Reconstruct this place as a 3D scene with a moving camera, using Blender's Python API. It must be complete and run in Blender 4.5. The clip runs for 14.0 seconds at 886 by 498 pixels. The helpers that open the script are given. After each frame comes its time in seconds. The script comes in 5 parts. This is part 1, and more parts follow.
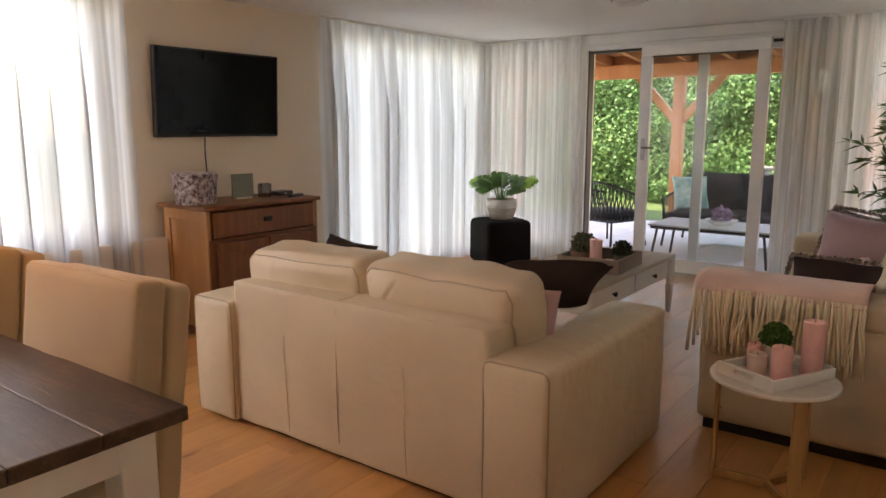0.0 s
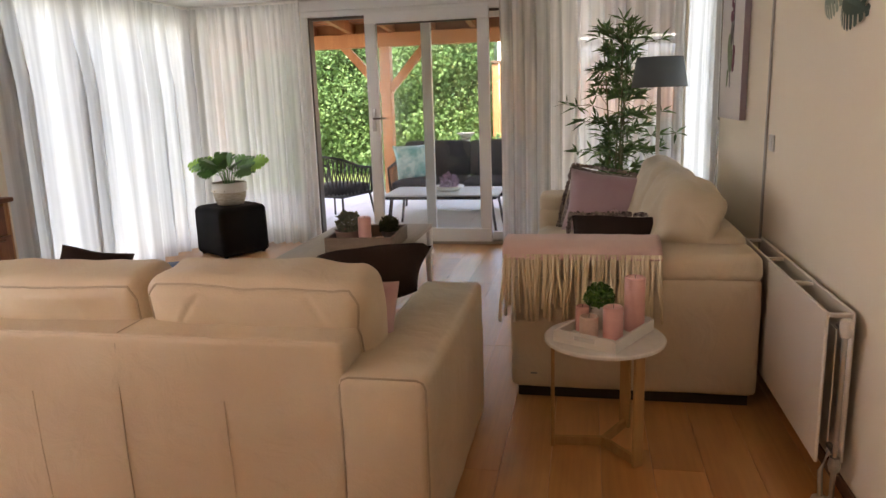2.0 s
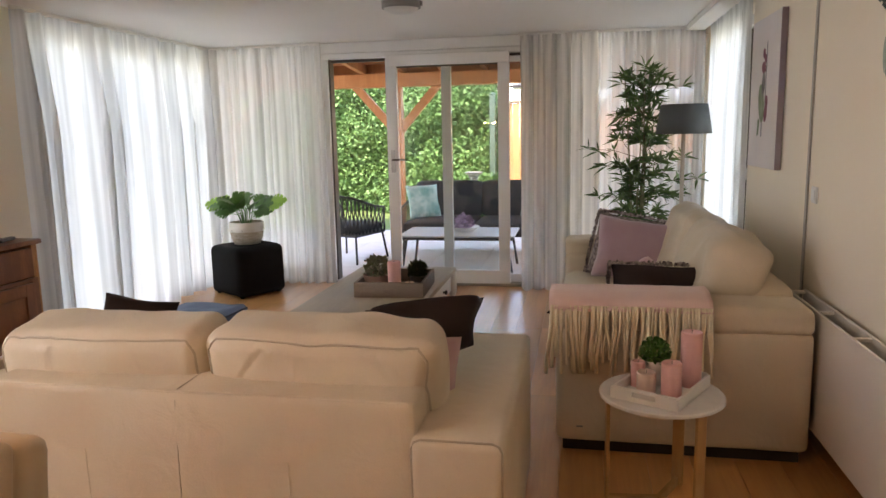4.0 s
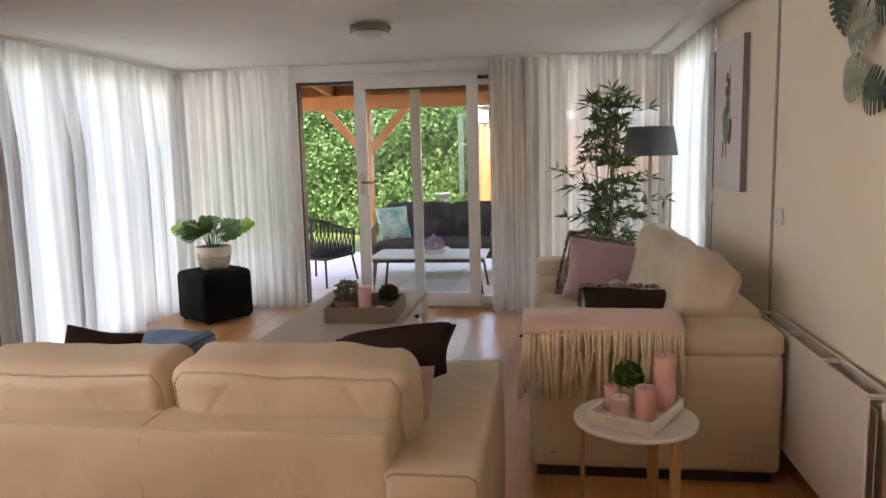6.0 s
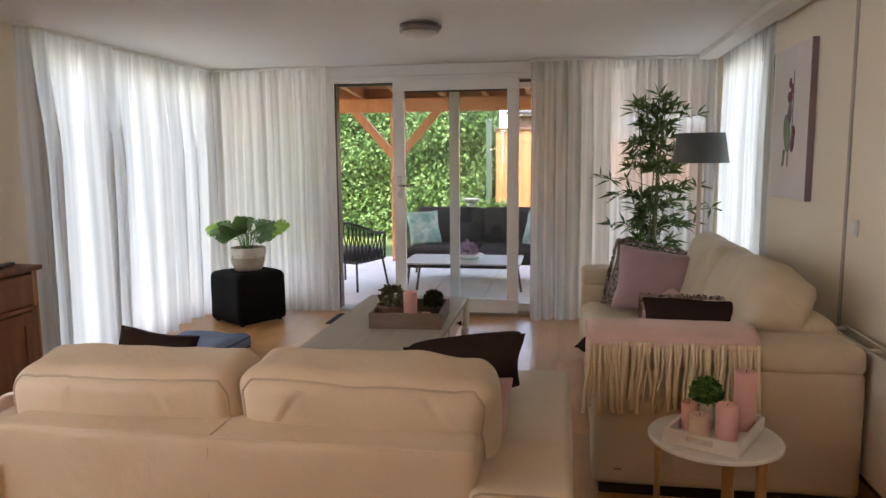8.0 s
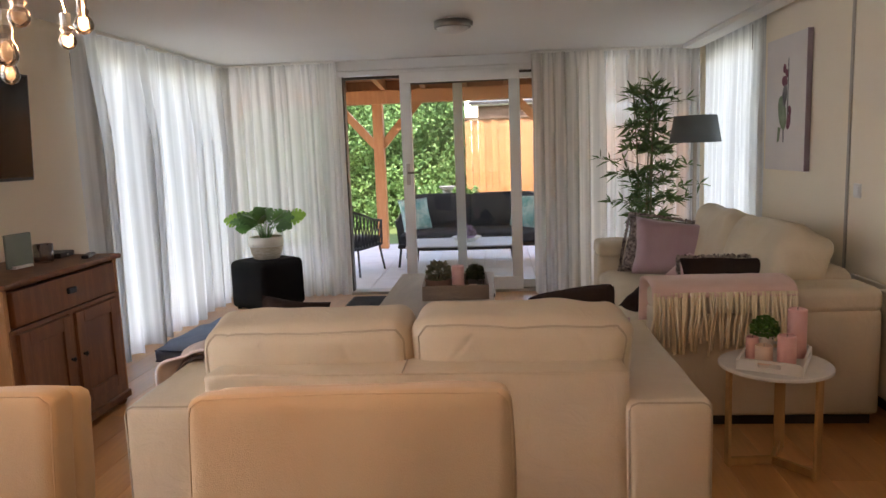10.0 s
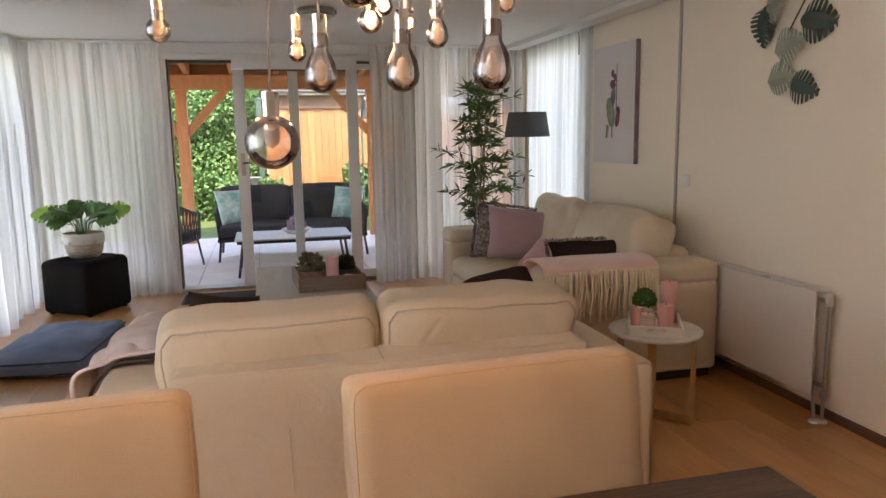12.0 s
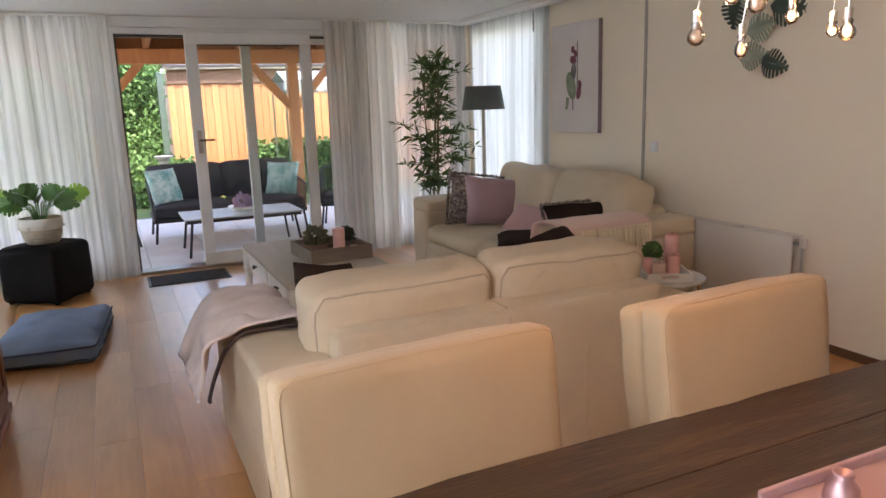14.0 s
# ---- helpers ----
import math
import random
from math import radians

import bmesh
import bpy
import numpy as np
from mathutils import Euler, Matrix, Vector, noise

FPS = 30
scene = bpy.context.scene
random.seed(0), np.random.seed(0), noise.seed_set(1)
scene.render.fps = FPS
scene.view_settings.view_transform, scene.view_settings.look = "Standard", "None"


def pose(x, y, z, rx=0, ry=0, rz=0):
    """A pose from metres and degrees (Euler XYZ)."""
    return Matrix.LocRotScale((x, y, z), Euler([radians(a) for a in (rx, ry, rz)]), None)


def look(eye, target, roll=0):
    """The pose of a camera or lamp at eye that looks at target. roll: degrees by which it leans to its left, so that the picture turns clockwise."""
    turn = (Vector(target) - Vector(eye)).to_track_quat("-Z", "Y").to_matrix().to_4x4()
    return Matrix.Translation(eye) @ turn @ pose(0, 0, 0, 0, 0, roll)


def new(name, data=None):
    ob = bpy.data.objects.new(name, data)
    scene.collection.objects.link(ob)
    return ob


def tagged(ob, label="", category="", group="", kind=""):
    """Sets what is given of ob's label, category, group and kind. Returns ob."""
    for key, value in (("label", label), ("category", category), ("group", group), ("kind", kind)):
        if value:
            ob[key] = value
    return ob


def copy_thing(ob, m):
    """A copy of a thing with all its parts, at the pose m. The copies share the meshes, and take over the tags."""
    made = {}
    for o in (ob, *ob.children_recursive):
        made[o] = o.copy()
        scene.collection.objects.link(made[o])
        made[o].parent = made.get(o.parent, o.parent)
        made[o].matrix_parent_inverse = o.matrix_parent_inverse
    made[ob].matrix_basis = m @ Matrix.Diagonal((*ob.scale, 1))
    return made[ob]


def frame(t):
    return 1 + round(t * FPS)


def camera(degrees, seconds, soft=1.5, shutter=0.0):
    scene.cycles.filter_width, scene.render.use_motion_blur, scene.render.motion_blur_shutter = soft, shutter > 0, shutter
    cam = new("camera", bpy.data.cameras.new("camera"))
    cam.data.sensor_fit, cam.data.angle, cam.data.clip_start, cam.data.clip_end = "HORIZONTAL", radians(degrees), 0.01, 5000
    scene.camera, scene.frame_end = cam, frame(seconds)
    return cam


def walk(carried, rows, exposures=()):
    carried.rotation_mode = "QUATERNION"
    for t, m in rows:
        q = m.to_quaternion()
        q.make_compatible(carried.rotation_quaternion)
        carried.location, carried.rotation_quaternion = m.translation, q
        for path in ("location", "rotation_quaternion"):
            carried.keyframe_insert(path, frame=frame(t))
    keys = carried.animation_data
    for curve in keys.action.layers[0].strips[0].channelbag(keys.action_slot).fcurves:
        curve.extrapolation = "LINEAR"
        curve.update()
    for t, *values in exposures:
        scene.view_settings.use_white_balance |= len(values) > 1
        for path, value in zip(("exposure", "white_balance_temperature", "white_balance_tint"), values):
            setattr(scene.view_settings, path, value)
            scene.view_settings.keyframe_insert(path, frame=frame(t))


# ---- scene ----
from mathutils.bvhtree import BVHTree
cam = camera(63.9, 14.0)
PATH = [
    (0, (0.558, 0.587, 1.406), (-0.613, 2.173, 1.071), 0.0),
    (0.5, (0.517, 0.621, 1.391), (-0.288, 2.418, 1.039), 1.0),
    (1, (0.406, 0.703, 1.4), (-0.233, 2.565, 1.046), 0.4),
    (1.5, (0.216, 0.764, 1.401), (-0.381, 2.646, 1.084), -1.5),
    (2, (-0.046, 0.745, 1.392), (-0.439, 2.661, 0.976), -1.9),
    (2.5, (-0.21, 0.723, 1.386), (-0.493, 2.632, 0.859), -2.0),
    (3, (-0.259, 0.709, 1.383), (-0.553, 2.609, 0.831), -0.8),
    (3.5, (-0.275, 0.721, 1.402), (-0.618, 2.625, 0.896), -0.3),
    (4, (-0.288, 0.748, 1.458), (-0.662, 2.686, 1.137), -1.2),
    (6.5, (-0.307, 0.774, 1.481), (-0.582, 2.736, 1.212), -1.2),
    (7, (-0.331, 0.8, 1.457), (-0.602, 2.762, 1.182), -0.9),
    (7.5, (-0.398, 0.897, 1.465), (-0.748, 2.85, 1.213), -0.3),
    (10, (-1.157, 0.36, 1.435), (-1.314, 2.335, 1.158), -2.1),
    (10.5, (-1.256, 0.287, 1.411), (-1.492, 2.245, 1.078), -1.6),
    (11, (-1.449, 0.336, 1.402), (-1.688, 2.298, 1.096), -1.6),
    (11.5, (-1.639, 0.388, 1.404), (-1.543, 2.359, 1.079), -2.6),
    (12, (-1.85, 0.333, 1.446), (-1.371, 2.248, 1.13), -1.0),
    (12.5, (-2.142, 0.252, 1.459), (-1.612, 2.149, 1.11), -1.6),
    (13, (-2.388, 0.336, 1.420), (-1.933, 2.252, 1.058), -1.3),
    (13.5, (-2.596, 0.396, 1.444), (-2.024, 2.277, 1.08), -1.5),
    (14, (-2.814, 0.349, 1.479), (-1.991, 2.128, 1.08), -1.8),
]

EXPOSURES = ((0.0, 3.60, 8700, 25), (0.5, 3.74, 8700, 25), (1.0, 3.78, 8700, 26), (2.0, 3.73, 8800, 26), (3.0, 4.00, 8800, 28), (4.0, 3.84, 8300, 24), (6.5, 3.75, 8300, 24), (10.0, 3.56, 8200, 24), (12.0, 3.58, 8100, 24), (14.0, 3.60, 7800, 24))
walk(cam, [(t, look(eye, target, roll)) for t, eye, target, roll in PATH], exposures=EXPOSURES)

# ---- light ----
world = bpy.data.worlds.new("world")
scene.world = world
world.use_nodes = True
sky = world.node_tree.nodes.new("ShaderNodeTexSky")
sky.sky_type, sky.sun_disc = "NISHITA", False
sky.sun_elevation, sky.sun_rotation = radians(57), radians(190)
world.node_tree.links.new(sky.outputs[0], world.node_tree.nodes["Background"].inputs[0])
world.node_tree.nodes["Background"].inputs[1].default_value = 0.15


def lamp(name, kind, m, energy, color, **kw):
    data = bpy.data.lights.new(name, kind)
    data.energy, data.color = energy, color
    ob = new(name, data)
    ob.matrix_world = m
    for key, value in kw.items():
        setattr(data, key, value)
    return ob


lamp("sun", "SUN", look((0, -6, 12.5), (0.8, 0, 3.2)), 0.9, (1.0, 0.95, 0.86), angle=radians(0.6))
SKYC = (0.74, 0.87, 1.0)
# Area lamps outside the window openings stand in for the sky's light.
lamp("window_light", "AREA", pose(-4.40, 6.1, 1.15, 0, -90, 0), 3.4, (0.70, 0.86, 1.0), shape="RECTANGLE", size=2.4, size_y=3.0)
lamp("window_light", "AREA", pose(-4.35, 2.6, 1.4, 0, -90, 0), 1.0, SKYC, shape="RECTANGLE", size=1.7, size_y=1.5)
# Far stronger lamp behind the unseen window part, added to brighten the room.
lamp("window_light", "AREA", pose(-4.35, 0.75, 1.4, 0, -90, 0), 14, SKYC, shape="RECTANGLE", size=1.6, size_y=2.1)
lamp("window_light", "AREA", pose(-3.34, 7.70, 1.15, -90, 0, 0), 1.25, SKYC, shape="RECTANGLE", size=1.05, size_y=2.1)
lamp("window_light", "AREA", pose(-0.10, 7.70, 1.15, -90, 0, 0), 0.6, SKYC, shape="RECTANGLE", size=0.44, size_y=2.1)
lamp("window_light", "AREA", pose(1.26, 6.63, 1.15, 0, 90, 0), 1.5, SKYC, shape="RECTANGLE", size=2.4, size_y=1.9)

for x, y, z in ((-1.95, 1.25, 1.63), (-1.62, 1.22, 1.64), (-1.80, 1.02, 1.66), (-1.78, 1.38, 1.62)):
    lamp("pendant_bulb", "POINT", pose(x, y, z), 0.22, (1.0, 0.56, 0.26), shadow_soft_size=0.015)


# ---- materials ----
def nodes_of(name):
    m = bpy.data.materials.new(name)
    m.use_nodes = True
    return m, m.node_tree.nodes, m.node_tree.links, m.node_tree.nodes["Principled BSDF"]


def mat(name, c1, c2=None, rough=0.6, metal=0.0, scale=3.0, fine=120.0, bump=0.1, stretch=(1, 1, 1), sheen=0.0, spread=0.25, each=0.0, coat=0.0, spec=0.5, crease=0.0):
    """Two colours mixed by a broad noise and a fine grain, with relief; each: how far single pieces differ."""
    m, n, l, b = nodes_of(name)
    c2 = c2 or tuple(v * 0.82 for v in c1)
    tc = n.new("ShaderNodeTexCoord")
    mp = n.new("ShaderNodeMapping")
    mp.inputs["Scale"].default_value = stretch
    l.new(tc.outputs["Object"], mp.inputs[0])
    big, small = n.new("ShaderNodeTexNoise"), n.new("ShaderNodeTexNoise")
    big.inputs["Scale"].default_value, big.inputs["Detail"].default_value = scale, 5
    small.inputs["Scale"].default_value, small.inputs["Detail"].default_value = fine, 3
    l.new(mp.outputs[0], big.inputs["Vector"])
    l.new(mp.outputs[0], small.inputs["Vector"])
    add = n.new("ShaderNodeMath")
    add.operation = "MULTIPLY_ADD"
    l.new(small.outputs[0], add.inputs[0])
    add.inputs[1].default_value = spread
    l.new(big.outputs[0], add.inputs[2])
    ramp = n.new("ShaderNodeValToRGB")
    ramp.color_ramp.elements[0].position, ramp.color_ramp.elements[1].position = 0.38, 0.80
    ramp.color_ramp.elements[0].color, ramp.color_ramp.elements[1].color = (*c1, 1), (*c2, 1)
    l.new(add.outputs[0], ramp.inputs[0])
    out = ramp.outputs[0]
    if each:
        info, hsv, mr = n.new("ShaderNodeObjectInfo"), n.new("ShaderNodeHueSaturation"), n.new("ShaderNodeMapRange")
        mr.inputs[3].default_value, mr.inputs[4].default_value = 1 - each, 1 + each
        l.new(info.outputs["Random"], mr.inputs[0])
        l.new(mr.outputs[0], hsv.inputs["Value"])
        l.new(out, hsv.inputs["Color"])
        out = hsv.outputs[0]
    l.new(out, b.inputs["Base Color"])
    b.inputs["Roughness"].default_value, b.inputs["Metallic"].default_value = rough, metal
    b.inputs["Sheen Weight"].default_value = sheen
    b.inputs["Coat Weight"].default_value = coat
    b.inputs["Specular IOR Level"].default_value = spec
    if bump:
        bp = n.new("ShaderNodeBump")
        bp.inputs["Strength"].default_value, bp.inputs["Distance"].default_value = bump, 0.004
        l.new(small.outputs[0], bp.inputs["Height"])
        l.new(bp.outputs[0], b.inputs["Normal"])
        if crease:
            cn, cb = n.new("ShaderNodeTexNoise"), n.new("ShaderNodeBump")
            cn.inputs["Scale"].default_value, cn.inputs["Detail"].default_value, cn.inputs["Distortion"].default_value = 7.0, 4, 1.2
            l.new(mp.outputs[0], cn.inputs["Vector"])
            cb.inputs["Strength"].default_value, cb.inputs["Distance"].default_value = crease, 0.03
            l.new(cn.outputs[0], cb.inputs["Height"])
            l.new(bp.outputs[0], cb.inputs["Normal"])
            l.new(cb.outputs[0], b.inputs["Normal"])
    return m


def sheer(name, color, clear, through_amount=0.55):
    """Cloth that lets light through, with some of it passing straight between the threads; darker upright streaks in
    its colour stand in for fold shade.
    """
    m, n, l, b = nodes_of(name)
    n.remove(b)
    out = n["Material Output"]
    tl, df, tr = n.new("ShaderNodeBsdfTranslucent"), n.new("ShaderNodeBsdfDiffuse"), n.new("ShaderNodeBsdfTransparent")
    tc, nz, rp = n.new("ShaderNodeTexCoord"), n.new("ShaderNodeTexNoise"), n.new("ShaderNodeValToRGB")
    mp = n.new("ShaderNodeMapping")
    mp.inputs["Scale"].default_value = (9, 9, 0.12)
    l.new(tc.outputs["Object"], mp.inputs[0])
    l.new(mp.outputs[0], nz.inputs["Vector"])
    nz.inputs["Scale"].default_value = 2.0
    # Fold shade put into the colour: upright noise streaks down to 0.72.
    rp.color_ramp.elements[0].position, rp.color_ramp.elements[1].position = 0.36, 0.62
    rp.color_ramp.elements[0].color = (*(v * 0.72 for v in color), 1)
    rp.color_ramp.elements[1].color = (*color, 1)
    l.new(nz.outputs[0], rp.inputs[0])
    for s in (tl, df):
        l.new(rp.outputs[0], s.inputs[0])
    a, c = n.new("ShaderNodeMixShader"), n.new("ShaderNodeMixShader")
    a.inputs[0].default_value = through_amount
    l.new(df.outputs[0], a.inputs[1])
    l.new(tl.outputs[0], a.inputs[2])
    c.inputs[0].default_value = clear
    l.new(a.outputs[0], c.inputs[1])
    l.new(tr.outputs[0], c.inputs[2])
    l.new(c.outputs[0], out.inputs[0])
    return m


def glass(name, tint, gloss=0.05, rough=0.0):
    """A thin pane: it lets light straight through and mirrors a little at its face."""
    m, n, l, b = nodes_of(name)
    n.remove(b)
    tr, gl, mix, fr = n.new("ShaderNodeBsdfTransparent"), n.new("ShaderNodeBsdfGlossy"), n.new("ShaderNodeMixShader"), n.new("ShaderNodeFresnel")
    tr.inputs[0].default_value = (*tint, 1)
    gl.inputs["Roughness"].default_value = rough
    fr.inputs[0].default_value = 1.45
    mul = n.new("ShaderNodeMath")
    mul.operation = "ADD"
    mul.inputs[1].default_value = gloss
    mul.use_clamp = True
    l.new(fr.outputs[0], mul.inputs[0])
    l.new(mul.outputs[0], mix.inputs[0])
    l.new(tr.outputs[0], mix.inputs[1])
    l.new(gl.outputs[0], mix.inputs[2])
    l.new(mix.outputs[0], n["Material Output"].inputs[0])
    return m


def glow(name, color, strength):
    m, n, l, b = nodes_of(name)
    b.inputs["Base Color"].default_value = (*color, 1)
    b.inputs["Emission Color"].default_value = (*color, 1)
    b.inputs["Emission Strength"].default_value = strength
    return m


WALL = mat("wall_paint", (0.90, 0.805, 0.665), (0.87, 0.775, 0.635), 0.85, scale=1.2, fine=260, bump=0.12)
CEIL = mat("ceiling_paint", (0.84, 0.82, 0.785), (0.80, 0.78, 0.745), 0.9, scale=0.8, fine=200, bump=0.08)


def oak_floor():
    """Oak boards: broad tone drift, long soft grain and a few dark knots; single boards differ."""
    m, n, l, b = nodes_of("oak_plank")
    tc, info, shift = n.new("ShaderNodeTexCoord"), n.new("ShaderNodeObjectInfo"), n.new("ShaderNodeVectorMath")
    scale_up = n.new("ShaderNodeVectorMath")
    scale_up.operation, shift.operation = "SCALE", "ADD"
    scale_up.inputs[0].default_value = (37.0, 91.0, 13.0)
    l.new(info.outputs["Random"], scale_up.inputs["Scale"])
    l.new(tc.outputs["Object"], shift.inputs[0])
    l.new(scale_up.outputs[0], shift.inputs[1])

    def wood(stretch, scale, detail, kind="ShaderNodeTexNoise"):
        mp, tx = n.new("ShaderNodeMapping"), n.new(kind)
        mp.inputs["Scale"].default_value = stretch
        l.new(shift.outputs[0], mp.inputs[0])
        l.new(mp.outputs[0], tx.inputs["Vector"])
        tx.inputs["Scale"].default_value = scale
        if kind == "ShaderNodeTexNoise":
            tx.inputs["Detail"].default_value, tx.inputs["Distortion"].default_value = detail, 0.6
        return tx

    broad, grain, knot = wood((2.2, 0.6, 1), 2.0, 3), wood((11, 0.55, 1), 5.0, 5), wood((2.6, 1.2, 0.01), 1.0, 0, "ShaderNodeTexVoronoi")
    add = n.new("ShaderNodeMath")
    add.operation = "MULTIPLY_ADD"
    add.inputs[1].default_value = 0.45
    l.new(grain.outputs[0], add.inputs[0])
    l.new(broad.outputs[0], add.inputs[2])
    ramp, dark, mix = n.new("ShaderNodeValToRGB"), n.new("ShaderNodeValToRGB"), n.new("ShaderNodeMixRGB")
    ramp.color_ramp.elements[0].position, ramp.color_ramp.elements[1].position = 0.50, 0.95
    ramp.color_ramp.elements[0].color, ramp.color_ramp.elements[1].color = (0.70, 0.345, 0.120, 1), (0.50, 0.215, 0.065, 1)
    l.new(add.outputs[0], ramp.inputs[0])
    dark.color_ramp.elements[0].position, dark.color_ramp.elements[1].position = 0.035, 0.10
    dark.color_ramp.elements[0].color, dark.color_ramp.elements[1].color = (0.35, 0.28, 0.24, 1), (1, 1, 1, 1)
    l.new(knot.outputs["Distance"], dark.inputs[0])
    mix.blend_type = "MULTIPLY"
    mix.inputs[0].default_value = 1.0
    l.new(ramp.outputs[0], mix.inputs[1])
    l.new(dark.outputs[0], mix.inputs[2])
    hsv, mr = n.new("ShaderNodeHueSaturation"), n.new("ShaderNodeMapRange")
    mr.inputs[3].default_value, mr.inputs[4].default_value = 0.86, 1.14
    l.new(info.outputs["Random"], mr.inputs[0])
    l.new(mr.outputs[0], hsv.inputs["Value"])
    l.new(mix.outputs[0], hsv.inputs["Color"])
    l.new(hsv.outputs[0], b.inputs["Base Color"])
    b.inputs["Roughness"].default_value, b.inputs["Coat Weight"].default_value, b.inputs["Coat Roughness"].default_value = 0.34, 0.75, 0.30
    bp = n.new("ShaderNodeBump")
    bp.inputs["Strength"].default_value, bp.inputs["Distance"].default_value = 0.06, 0.004
    l.new(grain.outputs[0], bp.inputs["Height"])
    l.new(bp.outputs[0], b.inputs["Normal"])
    return m


OAK = oak_floor()
GAP = mat("floor_gap", (0.22, 0.11, 0.05), None, 0.8)
WHITE = mat("white_lacquer", (0.82, 0.80, 0.76), (0.76, 0.74, 0.70), 0.4, scale=2, bump=0.03)
UPVC = mat("white_plastic_frame", (0.84, 0.84, 0.82), (0.78, 0.78, 0.76), 0.35, scale=2, bump=0.02)
DARKFR = mat("dark_gasket", (0.09, 0.075, 0.06), None, 0.5)
LEATHER = mat("cream_leather", (0.68, 0.565, 0.42), (0.60, 0.49, 0.355), 0.48, scale=2.2, fine=170, bump=0.22, spread=0.2, crease=0.28)
PIPING = mat("seam_piping", (0.47, 0.38, 0.28), None, 0.6)
SEAM = mat("leather_seam", (0.55, 0.45, 0.335), None, 0.6)
PLINTH = mat("dark_plinth", (0.03, 0.022, 0.018), None, 0.7)
CHAIRF = mat("chair_fabric", (0.54, 0.395, 0.25), (0.47, 0.34, 0.21), 0.85, scale=3, fine=420, bump=0.25, sheen=0.2, crease=0.10)
PINE = mat("stained_pine", (0.30, 0.12, 0.042), (0.18, 0.065, 0.023), 0.45, scale=3, fine=30, bump=0.06, stretch=(6, 6, 0.9), spread=0.5)
PINELIGHT = mat("light_pine", (0.55, 0.29, 0.13), (0.45, 0.22, 0.09), 0.5, scale=3, fine=30, bump=0.06, stretch=(6, 6, 0.9), spread=0.5)
WALNUT = mat("worn_brown_wood", (0.15, 0.088, 0.055), (0.055, 0.031, 0.021), 0.36, scale=3.2, fine=22, bump=0.3, stretch=(0.8, 7, 7), spread=0.55)
GREYWOOD = mat("whitewashed_wood", (0.55, 0.48, 0.40), (0.45, 0.39, 0.32), 0.6, scale=2.5, fine=30, bump=0.08, stretch=(7, 0.8, 7), spread=0.5)
TRAYWOOD = mat("weathered_tray_wood", (0.33, 0.25, 0.20), (0.24, 0.18, 0.14), 0.7, scale=4, fine=40, bump=0.12, stretch=(1, 6, 6), spread=0.5)
BLACK = mat("black_upholstery", (0.007, 0.006, 0.006), (0.011, 0.009, 0.009), 0.85, fine=300, bump=0.2, spec=0.15)
SCREEN = mat("screen_glass", (0.004, 0.004, 0.005), None, 0.16, bump=0.0, spec=0.13)
BLACKPL = mat("black_plastic", (0.012, 0.012, 0.012), None, 0.4, bump=0.02)
DENIM = mat("blue_cushion_cloth", (0.20, 0.265, 0.39), (0.13, 0.185, 0.29), 0.9, scale=4, fine=350, bump=0.25)
PINK = mat("pink_cloth", (0.58, 0.36, 0.36), (0.50, 0.30, 0.30), 0.9, scale=5, fine=330, bump=0.25, sheen=0.3)
MAUVE = mat("mauve_cushion", (0.50, 0.34, 0.37), (0.44, 0.28, 0.31), 0.85, scale=5, fine=300, bump=0.2, sheen=0.3)
THROW = mat("pink_wool", (0.78, 0.54, 0.47), (0.72, 0.48, 0.41), 0.95, scale=6, fine=260, bump=0.4, sheen=0.4)
FRINGE = mat("cream_fringe", (0.84, 0.73, 0.53), (0.76, 0.63, 0.43), 0.95, fine=240, bump=0.3)
BROWNCU = mat("brown_velvet", (0.045, 0.028, 0.024), (0.030, 0.018, 0.016), 0.9, fine=300, bump=0.2, spec=0.15)
FUR = mat("speckled_fur", (0.50, 0.41, 0.37), (0.08, 0.055, 0.05), 0.95, scale=40, fine=160, bump=0.6)
CANDLE = mat("pink_wax", (0.86, 0.50, 0.46), (0.80, 0.43, 0.40), 0.5, scale=8, fine=60, bump=0.05)
CANDLEW = mat("pale_wax", (0.80, 0.62, 0.52), (0.76, 0.56, 0.47), 0.5, scale=8, fine=60, bump=0.05)
MARBLE = mat("white_marble", (0.84, 0.82, 0.79), (0.70, 0.69, 0.68), 0.25, scale=5, fine=20, bump=0.0)
LEGOAK = mat("honey_oak", (0.52, 0.31, 0.13), (0.42, 0.23, 0.09), 0.5, scale=4, fine=40, bump=0.05, stretch=(6, 6, 1))
LEAF = mat("plant_leaf", (0.10, 0.26, 0.05), (0.045, 0.14, 0.033), 0.45, scale=9, fine=60, bump=0.1, each=0.2)
LEAFL = mat("light_leaf", (0.33, 0.58, 0.08), (0.22, 0.46, 0.06), 0.45, scale=9, fine=60, bump=0.1)
BAMBOOL = mat("bamboo_leaf", (0.095, 0.19, 0.045), (0.04, 0.095, 0.027), 0.5, scale=12, bump=0.0)
STEM = mat("stem_brown", (0.10, 0.08, 0.035), None, 0.7)
POTW = mat("cream_basket_weave", (0.62, 0.54, 0.43), (0.40, 0.33, 0.24), 0.9, scale=20, fine=90, bump=0.5, stretch=(1, 1, 4))
POTC = mat("white_clay", (0.75, 0.71, 0.64), (0.66, 0.62, 0.55), 0.8, bump=0.1)
STEEL = mat("brushed_steel", (0.55, 0.54, 0.52), None, 0.3, 1.0, bump=0.03)
CHROME = mat("chrome", (0.75, 0.74, 0.72), None, 0.12, 1.0, bump=0.0)
RADW = mat("radiator_enamel", (0.80, 0.74, 0.67), (0.76, 0.70, 0.63), 0.35, scale=2, bump=0.02)
